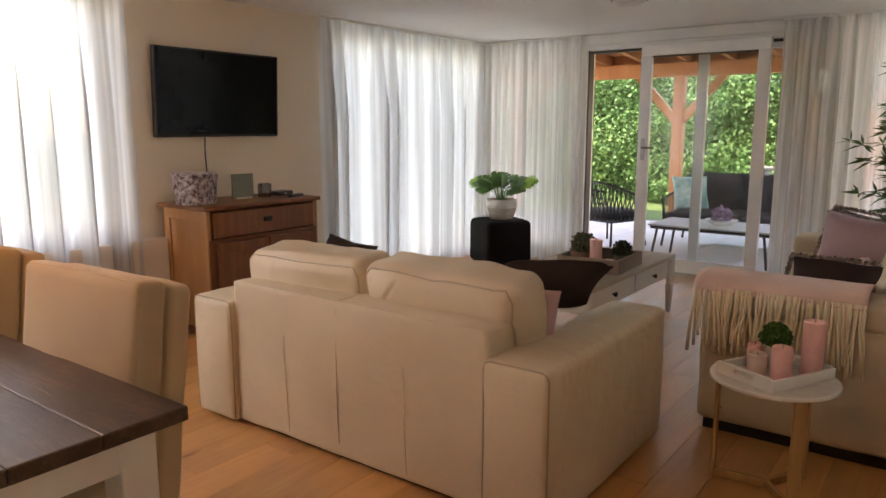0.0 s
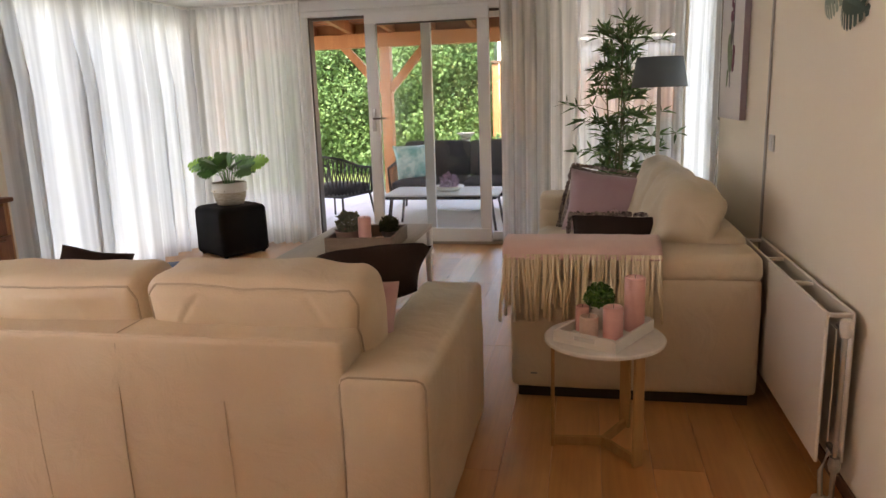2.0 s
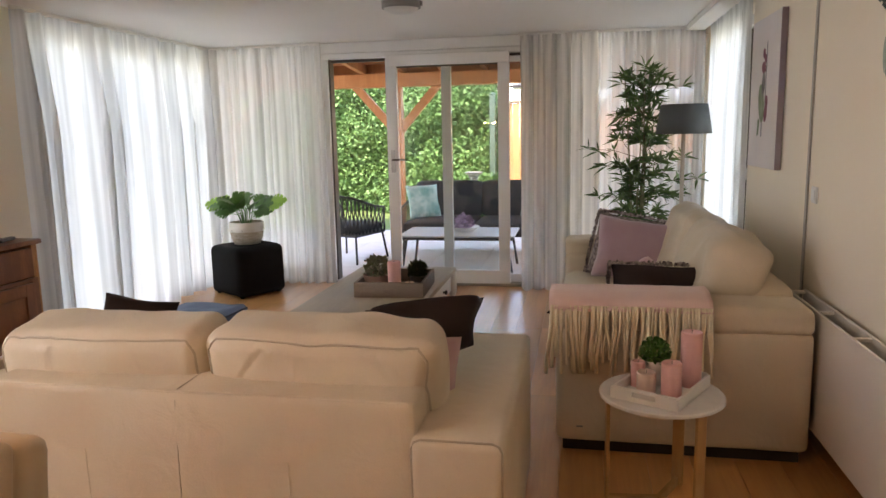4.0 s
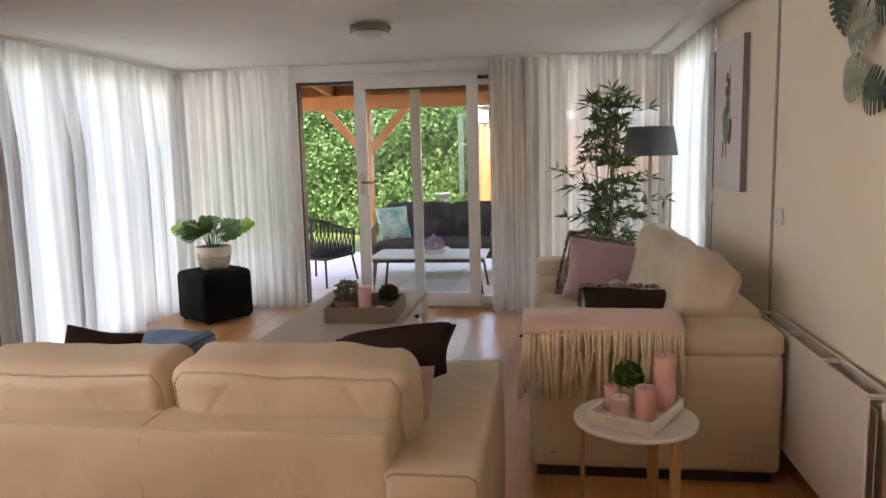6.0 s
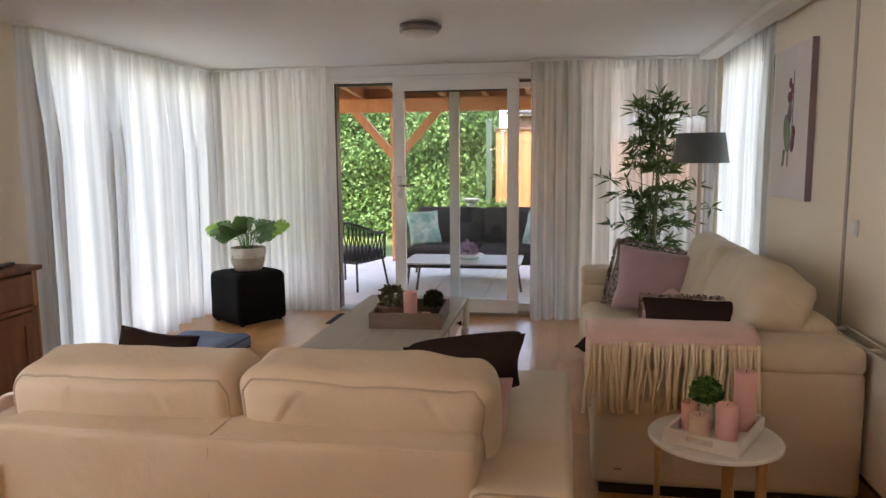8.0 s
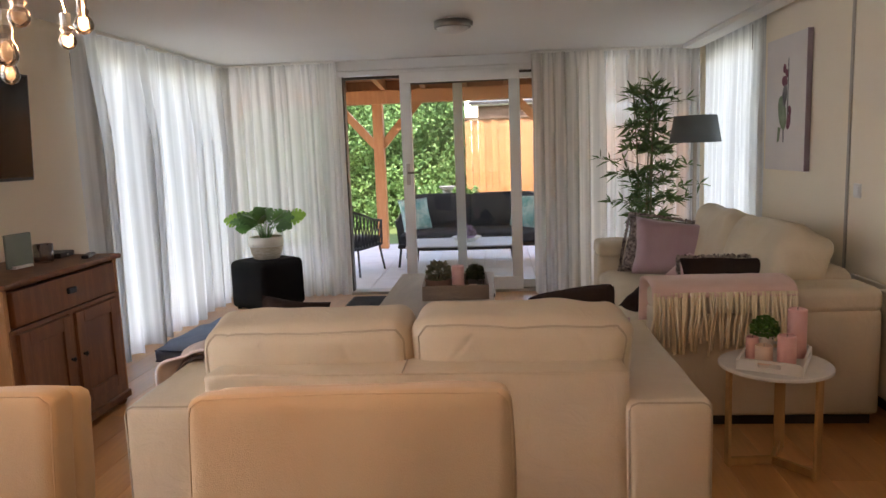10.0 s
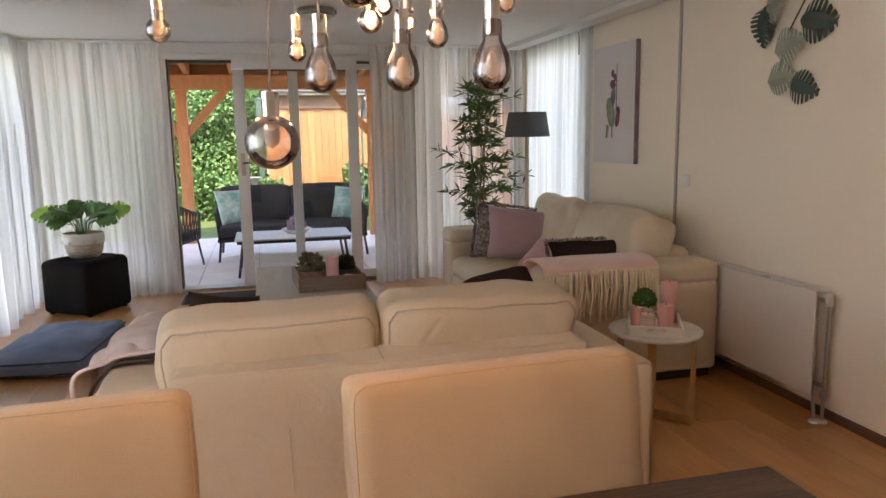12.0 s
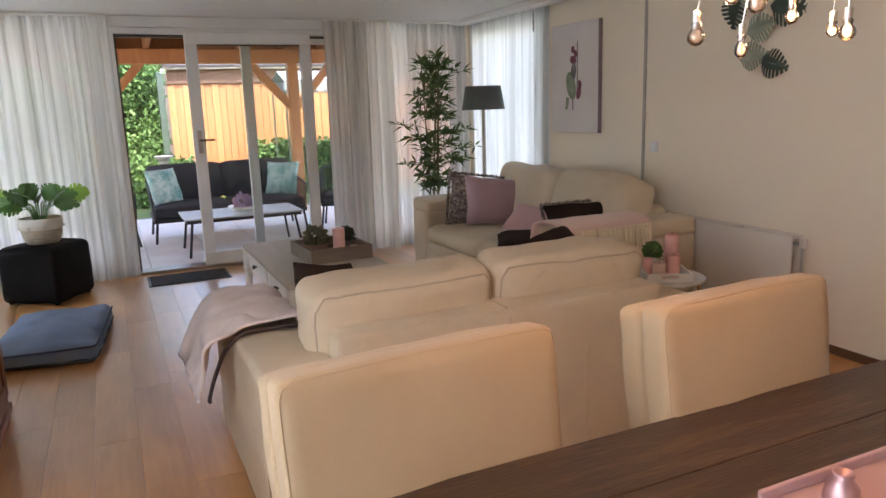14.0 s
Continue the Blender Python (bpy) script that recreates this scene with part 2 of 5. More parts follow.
SHADE = mat("grey_lamp_shade", (0.13, 0.145, 0.14), (0.10, 0.11, 0.11), 0.9, fine=400, bump=0.2)
GREYMET = mat("grey_metal", (0.30, 0.29, 0.28), None, 0.35, 0.8, bump=0.02)
FROST = mat("frosted_glass", (0.75, 0.73, 0.70), None, 0.3, bump=0.0)
CANVAS = mat("printed_canvas", (0.78, 0.73, 0.71), (0.72, 0.67, 0.66), 0.85, scale=3, fine=300, bump=0.1)
DGREEN = mat("dark_green_metal", (0.035, 0.065, 0.05), (0.05, 0.085, 0.065), 0.5, scale=14, bump=0.05)
LGREEN = mat("pale_green_metal", (0.33, 0.37, 0.29), (0.24, 0.28, 0.21), 0.5, scale=14, bump=0.05)
MAT = mat("grey_doormat", (0.045, 0.045, 0.05), (0.03, 0.03, 0.033), 0.95, fine=400, bump=0.5)
FLORAL = mat("floral_shade", (0.74, 0.66, 0.68), (0.06, 0.04, 0.06), 0.85, scale=30, fine=60, bump=0.05)
LAVEND = mat("lavender_flower", (0.10, 0.065, 0.20), (0.06, 0.04, 0.13), 0.9, scale=30, bump=0.3)
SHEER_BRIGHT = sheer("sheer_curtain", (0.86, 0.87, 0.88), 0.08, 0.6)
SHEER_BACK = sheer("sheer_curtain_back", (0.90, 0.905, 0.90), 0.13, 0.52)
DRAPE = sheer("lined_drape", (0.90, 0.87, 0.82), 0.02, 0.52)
PANE = glass("window_glass", (0.96, 0.98, 0.97), 0.0)
SMOKE = glass("smoked_drop_glass", (0.82, 0.77, 0.74), 0.20, 0.03)
BULB = glow("lit_filament", (1.0, 0.55, 0.22), 3.0)
TIMBER = mat("orange_timber", (0.44, 0.19, 0.075), (0.33, 0.13, 0.048), 0.6, scale=3, fine=30, bump=0.1, stretch=(5, 5, 0.8), spread=0.5)
FENCE = mat("larch_board", (0.47, 0.225, 0.10), (0.36, 0.155, 0.062), 0.7, scale=3, fine=26, bump=0.1, stretch=(7, 7, 0.7), spread=0.5, each=0.12)
TILE = mat("pale_patio_tile", (0.74, 0.71, 0.69), (0.66, 0.63, 0.61), 0.6, scale=4, fine=90, bump=0.1, each=0.05)
JOINT = mat("tile_joint", (0.28, 0.27, 0.25), None, 0.9)
HEDGE = mat("hedge_leaf", (0.15, 0.285, 0.075), (0.065, 0.155, 0.042), 0.65, scale=2.2, fine=12, bump=0.0, spread=0.6)
HEDGE_SHADE = mat("hedge_shade_fill", (0.05, 0.09, 0.025), None, 0.9)
ROPE = mat("dark_rope", (0.02, 0.02, 0.022), None, 0.7)
OUTCU = mat("anthracite_cushion", (0.035, 0.035, 0.04), (0.025, 0.025, 0.03), 0.85, fine=200, bump=0.2)
OUTTOP = mat("pale_table_top", (0.60, 0.59, 0.58), (0.54, 0.53, 0.52), 0.4, bump=0.03)
TEALPR = mat("teal_print_cloth", (0.62, 0.70, 0.66), (0.10, 0.30, 0.28), 0.85, scale=9, fine=60, bump=0.1)
GRASS = mat("lawn", (0.10, 0.16, 0.04), (0.06, 0.10, 0.025), 0.9, scale=2, bump=0.3)


# ---- mesh tools ----
def part(name, bm, material, parent=None, label="", smooth=False, m=None):
    me = bpy.data.meshes.new(name)
    bmesh.ops.recalc_face_normals(bm, faces=bm.faces)
    bm.to_mesh(me)
    bm.free()
    if smooth:
        me.shade_smooth()
    me.materials.append(material)
    ob = new(name, me)
    if parent is not None:
        ob.parent = parent
    if m is not None:
        ob.matrix_basis = m
    if label:
        ob["label"] = label
    return ob


def thing(name, m, label, category, group="", kind=""):
    ob = new(name)
    ob.empty_display_size = 0.1
    ob.matrix_world = m
    return tagged(ob, label, category, group, kind)


def box(x0, x1, y0, y1, z0, z1, bevel=0.0, seg=2, bm=None):
    bm = bm or bmesh.new()
    made = bmesh.ops.create_cube(bm, size=1, matrix=Matrix.LocRotScale(((x0 + x1) / 2, (y0 + y1) / 2, (z0 + z1) / 2), None, (x1 - x0, y1 - y0, z1 - z0)))
    if bevel:
        edges = list({e for v in made["verts"] for e in v.link_edges})
        bmesh.ops.bevel(bm, geom=edges, offset=bevel, segments=seg, affect="EDGES", profile=0.5)
    return bm


def soft(x0, x1, y0, y1, z0, z1, r=0.05, bulge=(0, 0, 0), cuts=10, wrinkle=0.0, seed=0, creases=()):
    """A padded block: rounded edges, faces that swell by bulge, slight creases, and sewn-in folds (x, z, x, z, width, depth) on its -y face."""
    bm = bmesh.new()
    bmesh.ops.create_cube(bm, size=2)
    bmesh.ops.subdivide_edges(bm, edges=bm.edges, cuts=cuts, use_grid_fill=True)
    h = Vector(((x1 - x0) / 2, (y1 - y0) / 2, (z1 - z0) / 2))
    c = Vector(((x1 + x0) / 2, (y1 + y0) / 2, (z1 + z0) / 2))
    r = min(r, *h)
    for v in bm.verts:
        u = Vector(math.copysign(abs(k) ** 0.8, k) for k in v.co)
        p = Vector(u[i] * h[i] for i in range(3))
        q = Vector(max(-h[i] + r, min(h[i] - r, p[i])) for i in range(3))
        d = p - q
        if d.length > 1e-6:
            p = q + d.normalized() * r
        for i in range(3):
            j, k = (i + 1) % 3, (i + 2) % 3
            p[i] += bulge[i] * u[i] * max(0, 1 - u[j] ** 2) * max(0, 1 - u[k] ** 2)
        if wrinkle:
            p += noise.noise_vector((p + c + Vector((seed, seed * 0.7, 0))) * 6.0) * wrinkle
        for ax, az, bx, bz, wide, deep in creases:
            if u[1] > -0.5:
                continue
            ex, ez = bx - ax, bz - az
            f = max(0, min(1, ((p.x - ax) * ex + (p.z - az) * ez) / (ex * ex + ez * ez)))
            dist = math.hypot(p.x - ax - ex * f, p.z - az - ez * f)
            p.y += deep * math.exp(-(dist / wide) ** 2) - 0.35 * deep * math.exp(-((dist - 2.2 * wide) / wide) ** 2)
        v.co = p + c
    return bm


def hug(bm, points, off=0.002, steps=10):
    """Points laid onto the surface of a mesh, for seams that follow it."""
    tree = BVHTree.FromBMesh(bm)
    res = []
    for a, b in zip(points, points[1:]):
        for k in range(steps):
            hit = tree.find_nearest(Vector(a).lerp(Vector(b), k / steps))
            res.append(hit[0] + hit[1] * off)
    return res


def cushion(w, h, t, seed=0, n=14, wrinkle=0.006, skew=0.0):
    """A scatter cushion lying in the xy plane, with pinched corners."""
    bm = bmesh.new()
    rows = {}
    for side in (1, -1):
        for i in range(n + 1):
            for j in range(n + 1):
                u, v = 2 * i / n - 1, 2 * j / n - 1
                rim = i in (0, n) or j in (0, n)
                if rim and side < 0:
                    rows[side, i, j] = rows[1, i, j]
                    continue
                puff = max(0, (1 - u ** 4) * (1 - v ** 4)) ** 0.55
                inx, iny = 1 - 0.09 * (1 - v * v) * u * u - 0.02 * (u * v) ** 4, 1 - 0.09 * (1 - u * u) * v * v - 0.02 * (u * v) ** 4
                p = Vector((u * w / 2 * inx + skew * v, v * h / 2 * iny, side * t / 2 * puff))
                p += noise.noise_vector(p * 9 + Vector((seed * 3.1, 0, seed))) * wrinkle
                rows[side, i, j] = bm.verts.new(p)
    for side in (1, -1):
        for i in range(n):
            for j in range(n):
                q = [rows[side, i, j], rows[side, i + 1, j], rows[side, i + 1, j + 1], rows[side, i, j + 1]]
                bm.faces.new(q if side > 0 else q[::-1])
    return bm


def lathe(profile, seg=24, x=0, y=0, z=0, bm=None):
    """Turns a list of (radius, height) round the z axis; ends at radius 0 close it."""
    bm = bm or bmesh.new()
    rings = []
    for r, h in profile:
        if r < 1e-5:
            rings.append([bm.verts.new((x, y, z + h))])
        else:
            rings.append([bm.verts.new((x + r * math.cos(2 * math.pi * k / seg), y + r * math.sin(2 * math.pi * k / seg), z + h)) for k in range(seg)])
    for a, b in zip(rings, rings[1:]):
        for k in range(seg):
            k2 = (k + 1) % seg
            if len(a) == 1 and len(b) > 1:
                bm.faces.new((a[0], b[k2], b[k]))
            elif len(b) == 1 and len(a) > 1:
                bm.faces.new((a[k], a[k2], b[0]))
            elif len(a) > 1:
                bm.faces.new((a[k], a[k2], b[k2], b[k]))
    return bm


def rod(r, z0, z1, x=0, y=0, seg=16, bm=None):
    return lathe([(0, z0), (r, z0), (r, z1), (0, z1)], seg, x, y, 0, bm)


def tube(points, r, seg=8, bm=None, taper=1.0):
    """A round bar along the points."""
    bm = bm or bmesh.new()
    pts = [Vector(p) for p in points]
    rings = []
    for i, p in enumerate(pts):
        d = (pts[min(i + 1, len(pts) - 1)] - pts[max(i - 1, 0)]).normalized()
        a = d.cross(Vector((0, 0, 1)) if abs(d.z) < 0.9 else Vector((1, 0, 0))).normalized()
        b = d.cross(a)
        rr = r * (1 + (taper - 1) * i / max(1, len(pts) - 1))
        rings.append([bm.verts.new(p + (a * math.cos(2 * math.pi * k / seg) + b * math.sin(2 * math.pi * k / seg)) * rr) for k in range(seg)])
    for a, b in zip(rings, rings[1:]):
        for k in range(seg):
            bm.faces.new((a[k], a[(k + 1) % seg], b[(k + 1) % seg], b[k]))
    bm.faces.new(rings[0][::-1])
    bm.faces.new(rings[-1])
    return bm


def bar(a, b, w, t, bm=None):
    """A square bar from a to b, w wide and t thick."""
    bm = bm or bmesh.new()
    a, b = Vector(a), Vector(b)
    d = b - a
    turn = d.to_track_quat("Z", "Y").to_matrix().to_4x4()
    bmesh.ops.create_cube(bm, size=1, matrix=Matrix.Translation((a + b) / 2) @ turn @ Matrix.Diagonal((w, t, d.length, 1)))
    return bm


def sheet(verts, faces):
    bm = bmesh.new()
    vs = [bm.verts.new(v) for v in verts]
    for f in faces:
        bm.faces.new([vs[i] for i in f])
    return bm


# ---- the room ----
XL, XR, YB, YF, ZC = -3.97, 0.845, 7.44, -2.6, 2.33


def wall_cells(name, axis, a, b, z1, at, thick, holes, label):
    """A wall along x or y from a to b, its room face at `at`, with holes (from, to, low, high) right through."""
    us = sorted({a, b, *(h[0] for h in holes), *(h[1] for h in holes)})
    zs = sorted({0.0, z1, *(h[2] for h in holes), *(h[3] for h in holes)})
    bm = bmesh.new()
    for u0, u1 in zip(us, us[1:]):
        for z0, z2 in zip(zs, zs[1:]):
            cu, cz = (u0 + u1) / 2, (z0 + z2) / 2
            if any(h[0] < cu < h[1] and h[2] < cz < h[3] for h in holes):
                continue
            w0, w1 = sorted((at, at + thick))
            if axis == "x":
                box(u0, u1, w0, w1, z0, z2, bm=bm)
            else:
                box(w0, w1, u0, u1, z0, z2, bm=bm)
    bmesh.ops.remove_doubles(bm, verts=bm.verts, dist=1e-4)
    seen, dead = {}, set()
    for f in bm.faces:
        key = tuple(round(v, 3) for v in f.calc_center_median())
        if key in seen:
            dead |= {f, seen[key]}
        seen[key] = f
    bmesh.ops.delete(bm, geom=list(dead), context="FACES_ONLY")
    return tagged(part(name, bm, WALL), label, "wall", kind="structure")


# WIN_D's unseen southern length is assumed, added to let in more daylight.
WIN_L, WIN_D, WIN_R = (5.02, 7.30, 0.06, 2.27), (-1.9, 3.07, 0.70, 2.27), (5.95, 7.32, 0.06, 2.27)
WIN_BL, DOOR, WIN_BR = (-3.88, -2.80, 0.06, 2.27), (-2.72, -0.42, 0.0, 2.225), (-0.34, 0.80, 0.06, 2.27)
wall_cells("wall_west", "y", YF, YB + 0.28, ZC + 0.2, XL, -0.28, [WIN_L, WIN_D], "cream painted wall with window openings")
wall_cells("wall_east", "y", YF, YB + 0.28, ZC + 0.2, XR, 0.28, [WIN_R], "cream painted wall with a corner window")
wall_cells("wall_north", "x", XL, XR, ZC + 0.2, YB, 0.28, [WIN_BL, DOOR, WIN_BR], "glazed garden wall with sliding door opening")
wall_cells("wall_south", "x", XL, XR, ZC + 0.2, YF, -0.2, [], "plain cream painted wall")
tagged(part("ceiling", box(XL, XR, YF, YB, ZC, ZC + 0.15), CEIL), "flat white painted ceiling", "ceiling", kind="structure")
tagged(part("ceiling_trim", box(0.605, 0.755, 3.0, YB - 0.003, ZC - 0.045, ZC - 0.002, 0.006), CEIL), "white painted curtain pelmet board along the ceiling", "trim", kind="structure")
floor = tagged(part("floor", box(XL, XR, YF, YB, -0.15, -0.012), GAP), "honey oak plank floor", "floor", kind="structure")
for x0, x1, y0, y1 in ((XR - 0.014, XR - 0.001, YF, 6.2), (XL + 0.001, XL + 0.014, YF, 5.0)):
    tagged(part("baseboard", box(x0, x1, y0, y1, 0.0, 0.05, 0.003), mat("skirting", (0.16, 0.08, 0.045), None, 0.5)), "low brown skirting board", "baseboard", kind="structure")


# ---- windows ----
def window(name, axis, hole, at, thick, label, bars=1):
    """A white plastic frame set in the middle of the wall, with its panes and mullions."""
    a, b, z0, z1 = hole
    w = thing(name, Matrix.Identity(4), label, "window", kind="structure")
    mid = at + thick * 0.5
    f = 0.07

    def slab(nm, u0, u1, v0, v1, dep, material, lab=""):
        if axis == "x":
            return part(nm, box(u0, u1, mid - dep, mid + dep, v0, v1, 0.004 if dep > 0.01 else 0), material, w, lab)
        return part(nm, box(mid - dep, mid + dep, u0, u1, v0, v1, 0.004 if dep > 0.01 else 0), material, w, lab)

    slab("frame_rail", a, b, z0, z0 + f, 0.035, UPVC)
    slab("frame_rail", a, b, z1 - f, z1, 0.035, UPVC)
    for k in range(bars + 2):
        c = a + f / 2 + (b - a - f) * k / (bars + 1)
        slab("frame_stile", c - f / 2, c + f / 2, z0 + f, z1 - f, 0.035, UPVC)
    for k in range(bars + 1):
        c0, c1 = a + f + (b - a - f) * k / (bars + 1), a + (b - a - f) * (k + 1) / (bars + 1)
        slab("pane", c0, c1, z0 + f, z1 - f, 0.003, PANE, "clear glass pane").visible_shadow = False
    return w


window("window_1", "y", WIN_L, XL, -0.28, "tall white framed window behind sheer curtains", 2)
window("window_2", "y", WIN_D, XL, -0.28, "white framed dining window behind a sheer curtain", 3)
window("window_3", "y", WIN_R, XR, 0.28, "white framed corner window behind a sheer curtain", 0)
window("window_4", "x", WIN_BL, YB, 0.28, "white framed garden window behind a sheer curtain", 0)
window("window_5", "x", WIN_BR, YB, 0.28, "white framed garden window behind bamboo and curtain", 0)

# ---- sliding door ----
door = thing("door_1", pose(0, 0, 0), "white plastic sliding patio door standing partly open", "sliding door", kind="structure")
D0, D1, DT = DOOR[0], DOOR[1], DOOR[3]
part("frame_head", box(D0, D1, 7.40, 7.56, 2.175, DT, 0.004), UPVC, door)
for x in (D0, D1 - 0.06):
    part("frame_jamb", box(x, x + 0.06, 7.40, 7.56, 0.0, 2.175, 0.004), UPVC, door)
part("gasket", box(D0 + 0.06, D0 + 0.076, 7.43, 7.53, 0.03, 2.175), DARKFR, door, "dark rubber gasket")
part("head_gasket", box(D0 + 0.06, D1 - 0.06, 7.47, 7.53, 2.150, 2.175), DARKFR, door, "dark rubber gasket")
part("track", box(D0 + 0.06, D1 - 0.06, 7.38, 7.56, 0.002, 0.03, 0.004), STEEL, door, "brushed metal floor track")


def leaf(name, x0, x1, y, lab):
    lf = part(name, box(x0, x1, y - 0.028, y + 0.028, 0.032, 0.16, 0.005), UPVC, door, lab)
    part("top_rail", box(x0, x1, y - 0.028, y + 0.028, 2.085, 2.19, 0.005), UPVC, lf)
    for x in (x0, x1 - 0.105):
        part("stile", box(x, x + 0.105, y - 0.028, y + 0.028, 0.16, 2.085, 0.005), UPVC, lf)
    part("seal", box(x0 + 0.105, x1 - 0.105, y - 0.012, y + 0.012, 2.070, 2.085), DARKFR, lf, "dark glazing seal")
    part("pane", box(x0 + 0.105, x1 - 0.105, y - 0.004, y + 0.004, 0.16, 2.07), PANE, lf, "clear glass pane").visible_shadow = False
    return lf


sliding = leaf("sliding_leaf", -2.08, -0.92, 7.385, "white sliding leaf with wide rails")
fixed = part("fixed_leaf", box(-1.57, -0.48, 7.46, 7.52, 0.032, 0.11, 0.004), UPVC, door, "fixed glazed leaf in the rear track")
part("top_rail", box(-1.57, -0.48, 7.46, 7.52, 2.10, 2.15, 0.004), UPVC, fixed)
part("stile", box(-1.57, -1.48, 7.46, 7.52, 0.11, 2.10, 0.004), UPVC, fixed)
part("pane", box(-1.48, -0.48, 7.486, 7.494, 0.11, 2.10), PANE, fixed, "clear glass pane").visible_shadow = False
hb = part("handle", box(-2.045, -2.005, 7.345, 7.357, 1.10, 1.31, 0.004), STEEL, door, "steel lever handle")
part("lever", tube([(-2.025, 7.350, 1.22), (-2.025, 7.315, 1.22), (-1.90, 7.312, 1.22)], 0.009), DARKFR, hb)
part("key_rosette", lathe([(0, 0), (0.02, 0), (0.02, 0.01), (0, 0.01)], 16), STEEL, hb, m=pose(-2.025, 7.347, 1.14, 90, 0, 0))
tagged(part("trim", box(D0 - 0.02, D1 + 0.02, YB - 0.03, YB - 0.002, DT + 0.004, ZC - 0.004, 0.003), UPVC), "white boarding above the sliding door", "trim", kind="structure")


# ---- curtains ----
def curtain(name, axis, a, b, at, z0, z1, folds, amp, material, label, seed=0, lap=0.010):
    """A hanging cloth along x or y with pleats that open towards the hem, and a gathered heading."""
    rng = random.Random(seed)
    n, nz = int((b - a) * folds * 16), 20
    ph = [rng.uniform(-1.6, 1.6) for _ in range(int((b - a) * folds) + 3)]
    am = [rng.uniform(0.45, 1.35) for _ in ph]
    verts, faces = [], []
    for j in range(nz + 1):
        s = (j / nz) ** 1.5
        z = z1 + (z0 - z1) * s
        for i in range(n + 1):
            u = (b - a) * i / n
            w = u * folds
            k = int(w)
            p = ph[k] * (1 - (w - k)) + ph[k + 1] * (w - k)
            q = am[k] * (1 - (w - k)) + am[k + 1] * (w - k)
            open_out = 0.35 + 0.65 * min(1, s * 3)
            d = amp * q * open_out * (math.sin(2 * math.pi * w + p) + 0.30 * math.sin(4 * math.pi * w + 2 * p + 1.5 * s))
            d += amp * 0.45 * math.sin(2 * math.pi * w * 0.31 + 0.6 * s + seed) * open_out
            d += 0.010 * max(0, 1 - s * 22) * math.sin(2 * math.pi * w * 2.6 + 3 * p)
            d += 0.014 * s * math.sin(5 * u + seed)
            lift = 0.006 * math.sin(7 * w + p) if j == nz else 0
            e = u + lap * math.cos(2 * math.pi * w + p) * min(1, 0.25 + 2 * s) * min(1, q)
            verts.append((a + e, at + d, z + lift) if axis == "x" else (at + d, a + e, z + lift))
    for j in range(nz):
        for i in range(n):
            q = j * (n + 1) + i
            faces.append((q, q + 1, q + n + 2, q + n + 1))
    c = thing(name, Matrix.Identity(4), label, "curtain")
    part("cloth", sheet(verts, faces), material, c, smooth=True)
    if axis == "x":
        part("heading_tape", box(a, b, at - 0.012, at + 0.012, z1 - 0.004, z1 + 0.02, 0.002), WHITE, c, "white curtain rail under the ceiling")
    else:
        part("heading_tape", box(at - 0.012, at + 0.012, a, b, z1 - 0.004, z1 + 0.02, 0.002), WHITE, c, "white curtain rail under the ceiling")
    return c


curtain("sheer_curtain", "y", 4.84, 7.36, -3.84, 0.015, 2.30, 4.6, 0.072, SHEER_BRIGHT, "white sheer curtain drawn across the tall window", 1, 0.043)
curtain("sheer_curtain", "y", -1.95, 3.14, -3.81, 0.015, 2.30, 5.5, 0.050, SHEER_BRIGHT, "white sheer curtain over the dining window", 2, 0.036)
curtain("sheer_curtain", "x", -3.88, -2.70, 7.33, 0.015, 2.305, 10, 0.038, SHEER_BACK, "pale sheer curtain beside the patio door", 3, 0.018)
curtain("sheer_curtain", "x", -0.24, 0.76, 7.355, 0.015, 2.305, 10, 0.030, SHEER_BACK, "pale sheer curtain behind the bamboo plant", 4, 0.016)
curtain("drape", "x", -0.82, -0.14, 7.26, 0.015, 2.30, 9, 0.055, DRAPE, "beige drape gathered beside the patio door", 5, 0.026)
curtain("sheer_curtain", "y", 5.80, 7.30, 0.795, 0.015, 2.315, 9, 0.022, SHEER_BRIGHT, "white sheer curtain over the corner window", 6)


